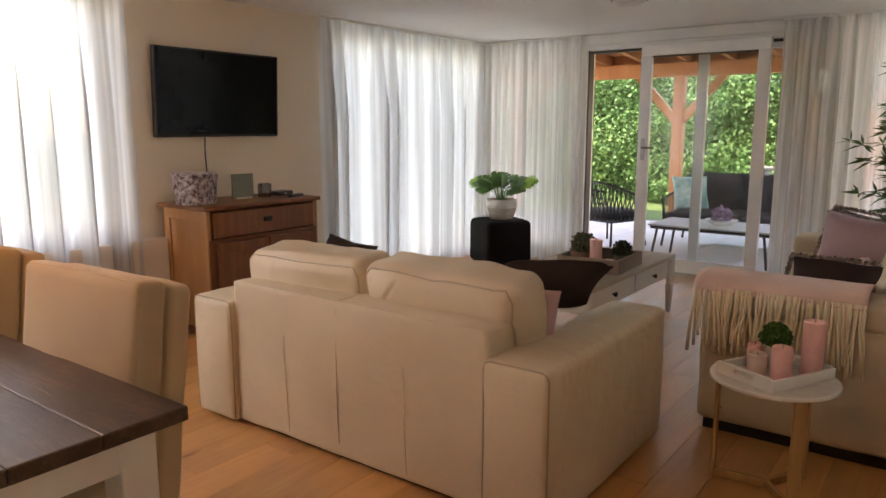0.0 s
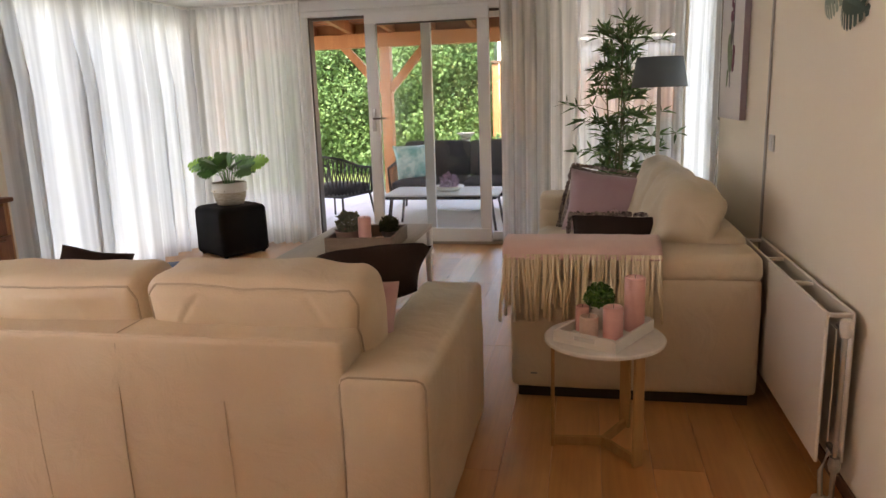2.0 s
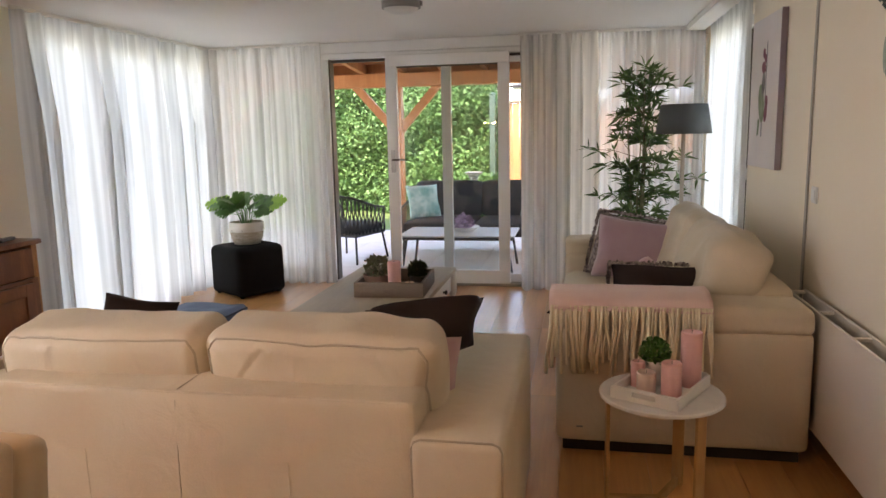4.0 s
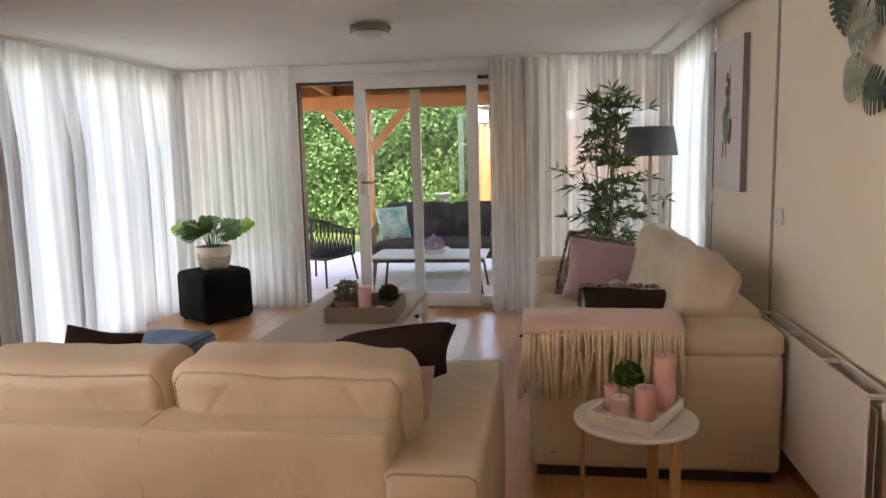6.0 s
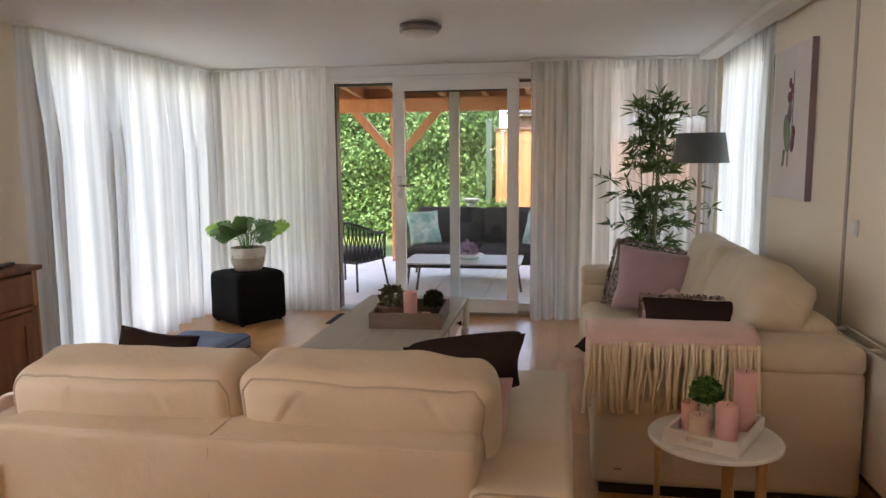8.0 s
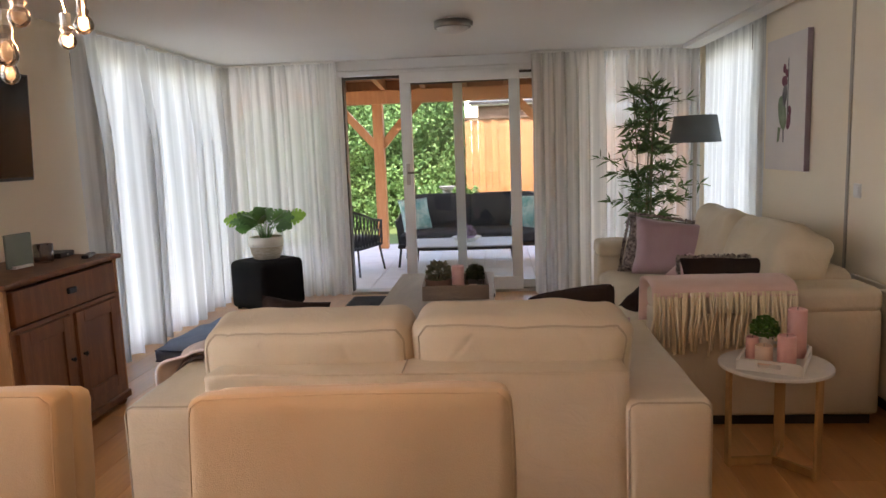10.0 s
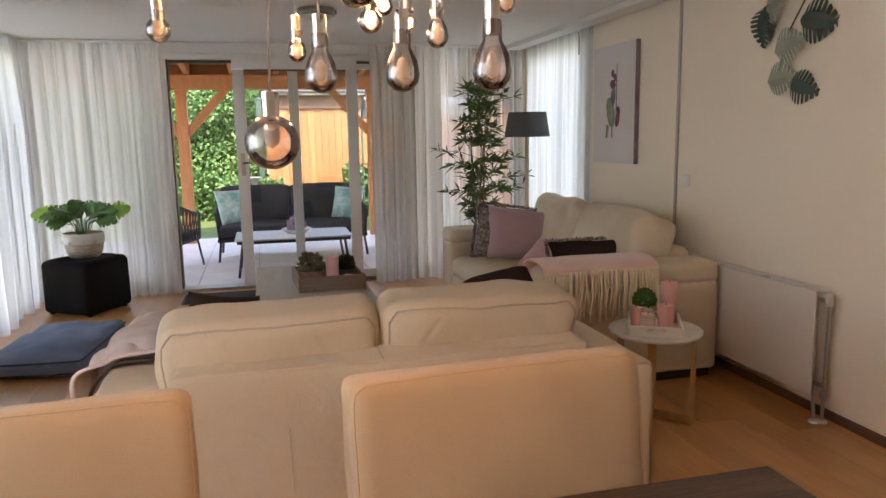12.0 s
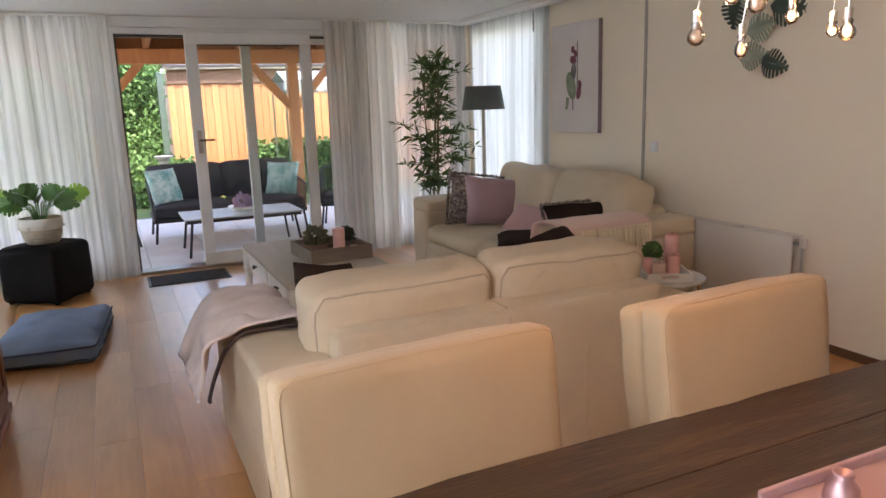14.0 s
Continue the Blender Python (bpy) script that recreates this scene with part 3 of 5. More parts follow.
# ---- sofas ----
def sofa_near():
    s = thing("sofa", pose(-1.458, 2.59, 0), "cream leather two-seat sofa seen from behind, oak floor under it", "sofa")
    part("plinth", box(-0.93, 0.93, 0.06, 1.06, 0.0, 0.022), PLINTH, s, "dark recessed plinth")
    part("base", soft(-0.72, 0.72, 0.06, 1.06, 0.02, 0.31, 0.03, cuts=6), LEATHER, s, smooth=True)
    part("backrest", soft(-0.712, 0.712, 0.03, 0.25, 0.018, 0.703, 0.016, (0, 0.010, 0.003), 48, 0.006, 2), LEATHER, s, smooth=True)
    for k, (x, w) in enumerate(((-0.992, 0.288), (0.704, 0.268))):
        arm = part("armrest", soft(x, x + w, 0, 1.12, 0.012, 0.607, 0.026, (0.008, 0.012, 0.010), 40, 0.004, k), LEATHER, s, smooth=True)
        for y in (0.008,):
            part("piping", tube([(x + 0.004, y, 0.03), (x + 0.004, y, 0.575), (x + 0.012, y, 0.594), (x + 0.032, y, 0.603), (x + w - 0.032, y, 0.603), (x + w - 0.012, y, 0.594), (x + w - 0.004, y, 0.575), (x + w - 0.004, y, 0.03)], 0.0034, 6), PIPING, arm, smooth=True)
    for k in range(2):
        x = -0.70 + 0.70 * k
        part("seat_cushion", soft(x + 0.004, x + 0.696, 0.26, 1.10, 0.30, 0.455, 0.05, (0, 0.01, 0.02), 10, 0.005, 7 + k), LEATHER, s, smooth=True)
        folds = [(-0.04, 0.17, -0.03, -0.08, 0.006, 0.006), (-0.28, 0.03, -0.17, 0.17, 0.008, 0.006), (0.20, 0.17, 0.27, 0.06, 0.010, 0.004)] if k else [(-0.15, 0.17, -0.16, -0.08, 0.006, 0.006), (0.13, 0.17, 0.18, 0.05, 0.009, 0.004)]
        bm = soft(-0.375, 0.375, -0.13, 0.13, -0.22, 0.215, 0.060, (0.014, 0.026, 0.008), 64, 0.014, 3.3 + 5 * k, folds)
        line = hug(bm, [(-0.385, -0.135, -0.19), (-0.365, -0.125, 0.15), (-0.33, -0.122, 0.205), (0.0, -0.128, 0.205), (0.33, -0.122, 0.205), (0.365, -0.125, 0.15), (0.385, -0.135, -0.19)], 0.0012, 12)
        c = part("back_cushion", bm, LEATHER, s, smooth=True, m=pose(-0.39 + 0.757 * k, 0.305, 0.636 + 0.012 * k, 8, -0.8 + 1.6 * k, 0))
        part("piping", tube(line, 0.0038, 6), SEAM, c, smooth=True)
    # Added tube: its shape stands in for the highlight on the back's top edge.
    part("piping", tube([(-0.700, 0.034, 0.690), (-0.694, 0.036, 0.699), (-0.35, 0.035, 0.701), (0.0, 0.034, 0.701), (0.35, 0.035, 0.701), (0.694, 0.036, 0.699), (0.700, 0.034, 0.690)], 0.0035, 6), LEATHER, s, "thin added tube that stands in for the edge highlight", smooth=True)
    part("panel_seam", tube([(-0.032, 0.0255, 0.08), (-0.032, 0.0175, 0.3), (-0.032, 0.020, 0.5), (-0.032, 0.027, 0.672), (-0.032, 0.045, 0.7025), (-0.032, 0.20, 0.7045)], 0.0024, 6), SEAM, s, "sewn panel joint", smooth=True)
    for x in (-0.355, 0.325):
        part("back_seam", tube([(x + 0.012, 0.0255, 0.05), (x + 0.006, 0.0175, 0.3), (x, 0.0205, 0.50)], 0.0018, 6), LEATHER, s, smooth=True)
    return s


sofa_near()


def sofa_far():
    s = thing("sofa", pose(0.15, 5.06, 0), "cream leather sofa along the wall with loose back cushions", "sofa")
    part("plinth", box(-0.50, 0.52, -1.15, 1.15, 0.0, 0.045), PLINTH, s, "dark recessed plinth")
    part("base", soft(-0.52, 0.52, -0.95, 0.95, 0.055, 0.31, 0.03, cuts=6), LEATHER, s, smooth=True)
    part("backrest", soft(0.28, 0.545, -0.93, 0.93, 0.055, 0.745, 0.07, (0.01, 0, 0.01), 24, 0.008, 4), LEATHER, s, smooth=True)
    for k, (y, h) in enumerate(((-1.18, 0.66), (0.90, 0.64))):
        arm = part("armrest", soft(-0.53, 0.55, y, y + 0.28, 0.05, h - 0.07, 0.03, (0.006, 0.010, 0), 24, 0.004, k), LEATHER, s, smooth=True)
        part("arm_pad", soft(-0.531, 0.551, y - 0.001, y + 0.281, h - 0.090, h + 0.035, 0.04, (0.002, 0.004, 0.010), 30, 0.005, 9 + k), LEATHER, arm, smooth=True)
    part("maker_tag", box(-0.44, -0.41, -1.192, -1.188, 0.125, 0.133, 0.001), GREYMET, s, "small dark maker tag")
    for k in range(2):
        y = -0.90 + 0.90 * k
        part("seat_cushion", soft(-0.53, 0.32, y + 0.004, y + 0.896, 0.30, 0.455, 0.06, (0.012, 0, 0.022), 10, 0.006, 11 + k), LEATHER, s, smooth=True)
        part("back_cushion", soft(-0.14, 0.14, -0.44, 0.44, -0.30, 0.275, 0.085, (0.022, 0.012, 0.012), 30, 0.030, 21 + 3 * k), LEATHER, s, smooth=True, m=pose(0.255, y + 0.435 + 0.02 * k, 0.672, 0, 20, 0))
    return s


sofa_far()


# ---- dining table and chairs ----
table = thing("dining_table", pose(-1.99, 1.105, 0), "dining table with worn brown top and cream legs", "dining table")
top = part("tabletop", box(-1.11, 1.11, -0.395, 0.395, 0.722, 0.752), WALNUT, table, "worn dark brown wooden top")
for k, (y0, y1) in enumerate(((-0.405, -0.205), (-0.204, 0.008), (0.009, 0.196), (0.197, 0.405))):
    part("board", box(-1.12, 1.12, y0, y1, 0.724 + 0.0006 * (k % 2), 0.762 - 0.0008 * (k % 2), 0.005), WALNUT, top)
for y0, y1 in ((-0.35, -0.325), (0.325, 0.35)):
    part("apron", box(-1.04, 1.04, y0, y1, 0.62, 0.722), WHITE, table)
for x0, x1 in ((-1.04, -1.015), (1.015, 1.04)):
    part("apron", box(x0, x1, -0.325, 0.325, 0.62, 0.722), WHITE, table)
for x in (-1.05, 0.96):
    for y in (-0.36, 0.27):
        part("leg", box(x, x + 0.09, y, y + 0.09, 0, 0.722, 0.006), WHITE, table)


def dining_chair(m, label, w=0.28):
    c = thing("dining_chair", m, label, "chair", "chairs at the dining table")
    part("seat", soft(-0.25, 0.25, -0.50, 0.02, 0.36, 0.49, 0.04, (0, 0, 0.015), 8), CHAIRF, c, smooth=True)
    lean = pose(0, 0.035, 0.742, -8, 0, 0)
    bm = soft(-w, w, -0.045, 0.04, -0.28, 0.265, 0.020, (0, 0.012, 0.006), 26, 0.007, 1)
    welts = [hug(bm, [(-w, y, -0.27), (-w, y, 0.0), (-w, y, 0.23), (-w + 0.008, y, 0.252), (-w + 0.03, y, 0.266), (0, y, 0.272), (w - 0.03, y, 0.266), (w - 0.008, y, 0.252), (w, y, 0.23), (w, y, 0.0), (w, y, -0.27)], 0.0006, 8) for y in (-0.045, 0.040)]
    pad = part("backrest_pad", bm, CHAIRF, c, smooth=True, m=lean)
    for line in welts:
        part("piping", tube(line, 0.0016, 6), CHAIRF, pad, smooth=True)
    part("backrest", soft(-w + 0.004, w - 0.004, 0.042, 0.125, -0.42, 0.255, 0.024, (0, 0.008, 0.004), 20, 0.006, 2), CHAIRF, c, smooth=True, m=lean)
    for x in (-0.22, 0.18):
        for y in (-0.46, 0.0):
            part("leg", box(x, x + 0.04, y, y + 0.04, 0, 0.37, 0.004), WALNUT, c)
    return c


dining_chair(pose(-1.428, 1.525, 0, 0, 0, 3), "cream fabric dining chair tucked in at the table", 0.292)
dining_chair(pose(-2.292, 1.522, 0, 0, 0, 4), "cream fabric dining chair pulled slightly back", 0.303)

# ---- pouf, coffee table, cabinet, television ----
pouf = thing("pouf", pose(-3.375, 6.93, 0, 0, 0, -32), "black upholstered cube pouf on the oak floor", "pouf")
part("body", soft(-0.25, 0.25, -0.25, 0.25, 0.012, 0.462, 0.05, (0.006, 0.006, 0.006), 20, 0.010, 3), BLACK, pouf, smooth=True)
for x in (-0.2, 0.2):
    for y in (-0.2, 0.2):
        part("foot", rod(0.02, 0, 0.02, x, y), BLACKPL, pouf)

coffee = thing("coffee_table", pose(-1.57, 5.22, 0), "whitewashed wooden coffee table with drawers", "coffee table")
part("tabletop", box(-0.37, 0.37, -0.77, 0.77, 0.42, 0.452, 0.006), GREYWOOD, coffee, "whitewashed plank top")
part("drawer_case", box(-0.33, 0.33, -0.70, 0.70, 0.27, 0.42, 0.004), WHITE, coffee)
for y in (-0.70, 0.02):
    for sx in (-1, 1):
        d = part("drawer", box(*sorted((sx * 0.331, sx * 0.343)), y + 0.02, y + 0.66, 0.285, 0.405, 0.003), WHITE, coffee)
        part("knob", lathe([(0, 0), (0.008, 0), (0.008, 0.012), (0.017, 0.018), (0.017, 0.028), (0, 0.034)], 14), BLACKPL, d, "black knob", m=pose(sx * 0.343, y + 0.34, 0.345, 0, 90 * sx, 0))
for x in (-0.345, 0.345):
    for y in (-0.73, 0.73):
        part("leg", lathe([(0, 0), (0.018, 0), (0.022, 0.05), (0.03, 0.22), (0.022, 0.24), (0.034, 0.27), (0.034, 0.42), (0, 0.42)], 16), WHITE, coffee, smooth=False, m=pose(x, y, 0))

cab = thing("cabinet", pose(-3.41, 3.855, 0), "brown pine cabinet with a drawer and two doors", "cabinet")
part("top", box(-0.53, 0.025, -0.51, 0.51, 0.872, 0.90, 0.008), PINE, cab)
part("back", box(-0.50, -0.485, -0.47, 0.47, 0.06, 0.872), PINE, cab)
for sy in (-1, 1):
    y0, y1 = sorted((sy * 0.475, sy * 0.455))
    sd = part("side_panel", box(-0.485, -0.005, y0, y1, 0.06, 0.872, 0.002), PINELIGHT, cab, "lighter pine side panel")
    for x0, x1, z0, z1 in ((-0.485, -0.42, 0.06, 0.872), (-0.07, 0.0, 0.06, 0.872), (-0.42, -0.07, 0.06, 0.15), (-0.42, -0.07, 0.80, 0.872)):
        yy0, yy1 = sorted((sy * 0.476, sy * 0.490))
        part("side_frame", box(x0, x1, yy0, yy1, z0, z1, 0.004), PINELIGHT, sd)
part("front_frame", box(-0.02, 0.0, -0.475, 0.475, 0.06, 0.13), PINE, cab)
part("front_frame", box(-0.02, 0.0, -0.475, 0.475, 0.655, 0.675), PINE, cab)
for y0, y1 in ((-0.475, -0.43), (0.43, 0.475), (-0.02, 0.02)):
    part("front_stile", box(-0.02, 0.0, y0, y1, 0.13, 0.655), PINE, cab)
dr = part("drawer", box(-0.02, 0.012, -0.44, 0.44, 0.685, 0.855, 0.006), PINE, cab)
part("cup_handle", box(0.012, 0.030, -0.034, 0.034, 0.762, 0.794, 0.006), BLACKPL, dr, "black cup handle")
for sy in (-1, 1):
    y0, y1 = sorted((sy * 0.022, sy * 0.428))
    d = part("door", box(-0.012, 0.004, y0, y1, 0.135, 0.65), PINE, cab)
    for a0, a1, z0, z1 in ((y0, y0 + 0.07, 0.135, 0.65), (y1 - 0.07, y1, 0.135, 0.65), (y0 + 0.07, y1 - 0.07, 0.135, 0.205), (y0 + 0.07, y1 - 0.07, 0.58, 0.65)):
        part("door_frame", box(0.004, 0.016, a0, a1, z0, z1, 0.003), PINE, d)
    part("knob", lathe([(0, 0), (0.007, 0), (0.007, 0.012), (0.014, 0.018), (0, 0.028)], 12), BLACKPL, d, m=pose(0.016, sy * 0.055, 0.42, 0, 90, 0))
part("plinth", box(-0.50, 0.015, -0.495, 0.495, 0.03, 0.075, 0.008), PINE, cab)
for x in (-0.44, -0.03):
    for y in (-0.44, 0.44):
        part("foot", lathe([(0, 0), (0.028, 0), (0.036, 0.018), (0.03, 0.032), (0, 0.034)], 14), PINE, cab, m=pose(x, y, 0))

tv = thing("television", pose(-3.905, 3.885, 1.65, 0, 3, 0), "black flat-screen television mounted on the wall", "television")
part("casing", box(-0.025, 0.018, -0.53, 0.53, -0.305, 0.305, 0.006), BLACKPL, tv)
part("screen", box(0.0185, 0.0215, -0.515, 0.515, -0.285, 0.292), SCREEN, tv, "dark glossy screen")
part("wall_bracket", box(-0.062, -0.026, -0.15, 0.15, -0.1, 0.1), BLACKPL, tv)
part("cable", tube([(-0.02, -0.12, -0.29), (-0.022, -0.12, -0.42), (-0.014, -0.11, -0.60), (-0.008, -0.10, -0.735)], 0.005, 6), BLACKPL, tv, "hanging power cable")

# ---- fixtures on walls and ceiling ----
cl = thing("ceiling_lamp", pose(-1.44, 5.45, ZC), "round grey ceiling lamp with frosted glass, switched off", "ceiling lamp")
part("base_plate", lathe([(0, 0), (0.09, 0), (0.09, -0.015), (0, -0.015)], 28), WHITE, cl)
part("rim", lathe([(0.118, -0.012), (0.128, -0.016), (0.128, -0.06), (0.118, -0.064), (0.112, -0.06)], 32), GREYMET, cl, "grey metal rim", smooth=True)
part("diffuser", lathe([(0.117, -0.05), (0.105, -0.075), (0.07, -0.09), (0, -0.096)], 32), FROST, cl, "frosted glass bowl", smooth=True)
part("top_disc", lathe([(0.118, -0.013), (0, -0.013)], 32), GREYMET, cl)
part("spring_clip", box(0.126, 0.142, -0.012, 0.012, -0.05, -0.02, 0.003), GREYMET, cl)


def radiator(m, length, label, stops=4):
    """A two-panel radiator along local y, its back at x = 0, with open top, pipes and feet into the floor."""
    r = thing("radiator", m, label, "radiator")
    for nm, x in (("rear_panel", -0.025), ("front_panel", -0.105)):
        bm = box(x - 0.012, x, 0, length, 0.13, 0.665, 0.005)
        part(nm, bm, RADW, r)
    for k in range(stops):
        y = 0.02 + (length - 0.04) * k / (stops - 1)
        part("top_bridge", box(-0.105, -0.037, y - 0.012, y + 0.012, 0.645, 0.658, 0.002), RADW, r)
    part("fin", box(-0.072, -0.068, 0.03, length - 0.03, 0.16, 0.60), RADW, r)
    for z in (0.185, 0.615):
        part("connector", tube([(-0.065, 0.03, z), (-0.065, -0.035, z)], 0.011), STEEL, r, "metal pipe joint")
    part("valve", lathe([(0, 0), (0.017, 0), (0.02, 0.02), (0.02, 0.055), (0.013, 0.06), (0, 0.06)], 14), RADW, r, "white valve head", m=pose(-0.065, -0.035, 0.595))
    part("riser", tube([(-0.065, -0.035, 0.60), (-0.065, -0.035, 0.18), (-0.065, -0.035, 0.0)], 0.009), STEEL, r, "metal riser pipe")
    part("lower_valve", lathe([(0, 0), (0.016, 0), (0.02, 0.02), (0.016, 0.05), (0, 0.055)], 14), STEEL, r, m=pose(-0.065, -0.035, 0.12))
    part("return_pipe", tube([(-0.065, 0.02, 0.17), (-0.095, 0.0, 0.10), (-0.095, -0.02, 0.0)], 0.009), STEEL, r, "metal return pipe")
    for x, y in ((-0.065, -0.035), (-0.097, -0.022)):
        part("floor_rosette", lathe([(0, 0.001), (0.028, 0.001), (0.026, 0.012), (0.012, 0.018), (0, 0.018)], 16), WHITE, r, "white pipe collar", m=pose(x, y, 0))
    for y in (0.2, length - 0.2):
        part("wall_bracket", box(-0.025, -0.002, y, y + 0.03, 0.2, 0.6), RADW, r)
    return r


radiator(pose(XR, 3.17, 0), 1.28, "white double panel radiator on the wall beside the sofa", 4)
radiator(pose(XL, 3.36, 0, 0, 0, 180), 1.05, "white panel radiator below the dining window", 4)

tagged(part("trim", box(XR - 0.010, XR - 0.001, 4.585, 4.612, 0.05, ZC - 0.004, 0.002), mat("wall_strip", (0.52, 0.46, 0.40), None, 0.6)), "narrow painted cover strip on the wall", "trim", kind="structure")
for y, z in ((4.48, 1.125), (5.97, 1.14)):
    s = thing("light_switch", pose(XR - 0.001, y, z), "white wall switch plate", "light switch", "wall switches")
    part("plate", box(-0.009, 0, -0.04, 0.04, -0.04, 0.04, 0.003), WHITE, s)
    part("rocker", box(-0.014, -0.009, -0.026, 0.026, -0.026, 0.026, 0.002), UPVC, s)
part_tube = thing("curtain_pole_end", pose(0.80, 6.06, 2.19), "grey curtain wand hanging beside the sheer curtain", "curtain wand")
part("wand", tube([(0, 0, 0.10), (0, 0, -0.09)], 0.009), GREYMET, part_tube)

# canvas with a plain abstract of a flowering stem
pic = thing("canvas_picture", pose(XR - 0.003, 5.45, 1.66), "pale canvas picture with green and purple shapes", "picture")
part("canvas", box(-0.034, 0, -0.335, 0.335, -0.45, 0.45, 0.004), CANVAS, pic)
part("side_edge", box(-0.0345, -0.001, -0.341, -0.3355, -0.449, 0.449), mat("canvas_edge", (0.33, 0.25, 0.28), None, 0.8), pic, "darker printed edge")


def blot(name, pts, material, x=-0.0372):
    bm = bmesh.new()
    a = [bm.verts.new((x, p[0], p[1])) for p in pts]
    b = [bm.verts.new((x + 0.003, p[0], p[1])) for p in pts]
    bm.faces.new(a)
    bm.faces.new(b[::-1])
    for k in range(len(a)):
        k2 = (k + 1) % len(a)
        bm.faces.new((a[k], b[k], b[k2], a[k2]))
    return part(name, bm, material, pic)


def oval(cy, cz, ry, rz, turn=0, n=16):
    t = radians(turn)
    return [(cy + ry * math.cos(a) * math.cos(t) - rz * math.sin(a) * math.sin(t), cz + ry * math.cos(a) * math.sin(t) + rz * math.sin(a) * math.cos(t)) for a in (2 * math.pi * k / n for k in range(n))]


P_GREEN = mat("print_green", (0.16, 0.22, 0.12), (0.30, 0.36, 0.26), 0.85, scale=18, bump=0.05)
P_PLUM = mat("print_plum", (0.16, 0.05, 0.08), (0.32, 0.12, 0.16), 0.85, scale=18, bump=0.05)
P_GREY = mat("print_grey", (0.10, 0.09, 0.10), (0.28, 0.26, 0.27), 0.85, scale=18, bump=0.05)
blot("print_oval", oval(0.035, -0.06, 0.062, 0.12, -18), P_GREEN)
blot("print_oval", oval(0.00, 0.055, 0.035, 0.075, 8), P_GREY)
blot("print_petal", oval(0.005, 0.15, 0.045, 0.035, 20), P_PLUM)
blot("print_petal", oval(-0.03, 0.20, 0.03, 0.022, 60), P_PLUM)
blot("print_petal", oval(0.01, 0.235, 0.022, 0.03, 0), P_PLUM)
blot("print_petal", oval(-0.075, -0.12, 0.03, 0.055, 15), P_PLUM)
blot("print_petal", oval(-0.09, -0.05, 0.022, 0.035, -20), P_PLUM)
blot("print_stem", [(-0.06, -0.17), (-0.048, -0.17), (-0.05, 0.30), (-0.058, 0.30)], P_GREY, -0.0364)
blot("print_stem", [(0.00, -0.26), (0.012, -0.26), (0.02, -0.12), (0.005, -0.12)], P_GREY, -0.0364)
blot("print_tail", [(0.06, -0.16), (0.10, -0.155), (0.115, -0.26), (0.08, -0.25)], P_GREEN, -0.0364)


def split_leaf(length, half, fingers, gap=0.3, curl=0.25, inner=0.4):
    """A split leaf along +y from its stalk: a middle strip with slanting fingers on both sides."""
    bm = bmesh.new()

    def width(f):
        return half * max(0.04, math.sin(math.pi * min(1, max(0, 0.06 + 0.94 * f)) ** 0.85))

    def at(x, y):
        return bm.verts.new((x, y, curl * (0.45 * abs(x) - 0.9 * (x * x + (y - length * 0.35) ** 2) / length)))

    for side in (-1, 1):
        for k in range(fingers):
            f0, f1 = k / fingers, (k + 1) / fingers
            g1 = f1 - gap / fingers
            w0, w1 = width(f0), width(f1)
            slant = 0.28 * half * (1 - 0.5 * f0)
            a, b = at(0, f0 * length), at(0, f1 * length)
            c, d = at(side * w0 * inner, f0 * length + slant * inner), at(side * w1 * inner, f1 * length + slant * inner)
            e = at(side * (w0 + (w1 - w0) * (1 - gap)) * inner, g1 * length + slant * inner)
            p, q = at(side * w0 * 0.97, f0 * length + slant + 0.06 * length / fingers), at(side * width(g1) * 0.97, g1 * length + slant - 0.06 * length / fingers)
            r = at(side * width((f0 + g1) / 2) * 1.06, (f0 + g1) / 2 * length + slant * 1.08)
            for quad in ((a, c, e, d, b), (c, p, r, q, e)):
                bm.faces.new(quad if side > 0 else quad[::-1])
    bmesh.ops.remove_doubles(bm, verts=bm.verts, dist=length * 0.002)
    return bm


wd = thing("wall_leaf_decoration", pose(XR - 0.002, 3.55, 1.9), "green metal leaf decoration hung on the wall", "wall decoration")
for y, z, r, turn, light, off in ((3.70, 1.70, 0.085, 185, 1, 0.045), (3.55, 1.69, 0.085, 160, 0, 0.030), (3.645, 1.845, 0.088, 195, 1, 0.055), (3.50, 1.99, 0.105, 170, 0, 0.032), (3.72, 2.11, 0.10, 75, 0, 0.045), (3.575, 2.10, 0.075, 20, 1, 0.06), (3.34, 2.12, 0.095, 250, 1, 0.05), (3.44, 2.18, 0.10, 320, 0, 0.035)):
    lf = part("metal_leaf", split_leaf(r * 2.3, r * 1.02, 10 if light else 9, 0.16 if light else 0.26, 0.45, 0.42), LGREEN if light else DGREEN, wd, "pale green metal leaf" if light else "dark green metal leaf", m=pose(-off, y - 3.55, z - 1.9, 0, -90, 0) @ pose(0, 0, 0, 0, 0, turn))
part("wire_frame", tube([(-0.012, 0.12, -0.22), (-0.014, 0.03, 0.05), (-0.012, -0.12, 0.26)], 0.004), BLACKPL, wd)

# ---- side table with tray and candles ----
st = thing("side_table", pose(0.03, 3.455, 0), "round white side table on flat oak legs", "side table")
part("tabletop", lathe([(0, 0.445), (0.226, 0.445), (0.233, 0.449), (0.233, 0.459), (0.228, 0.463), (0, 0.463)], 48), MARBLE, st, "thin round white top")
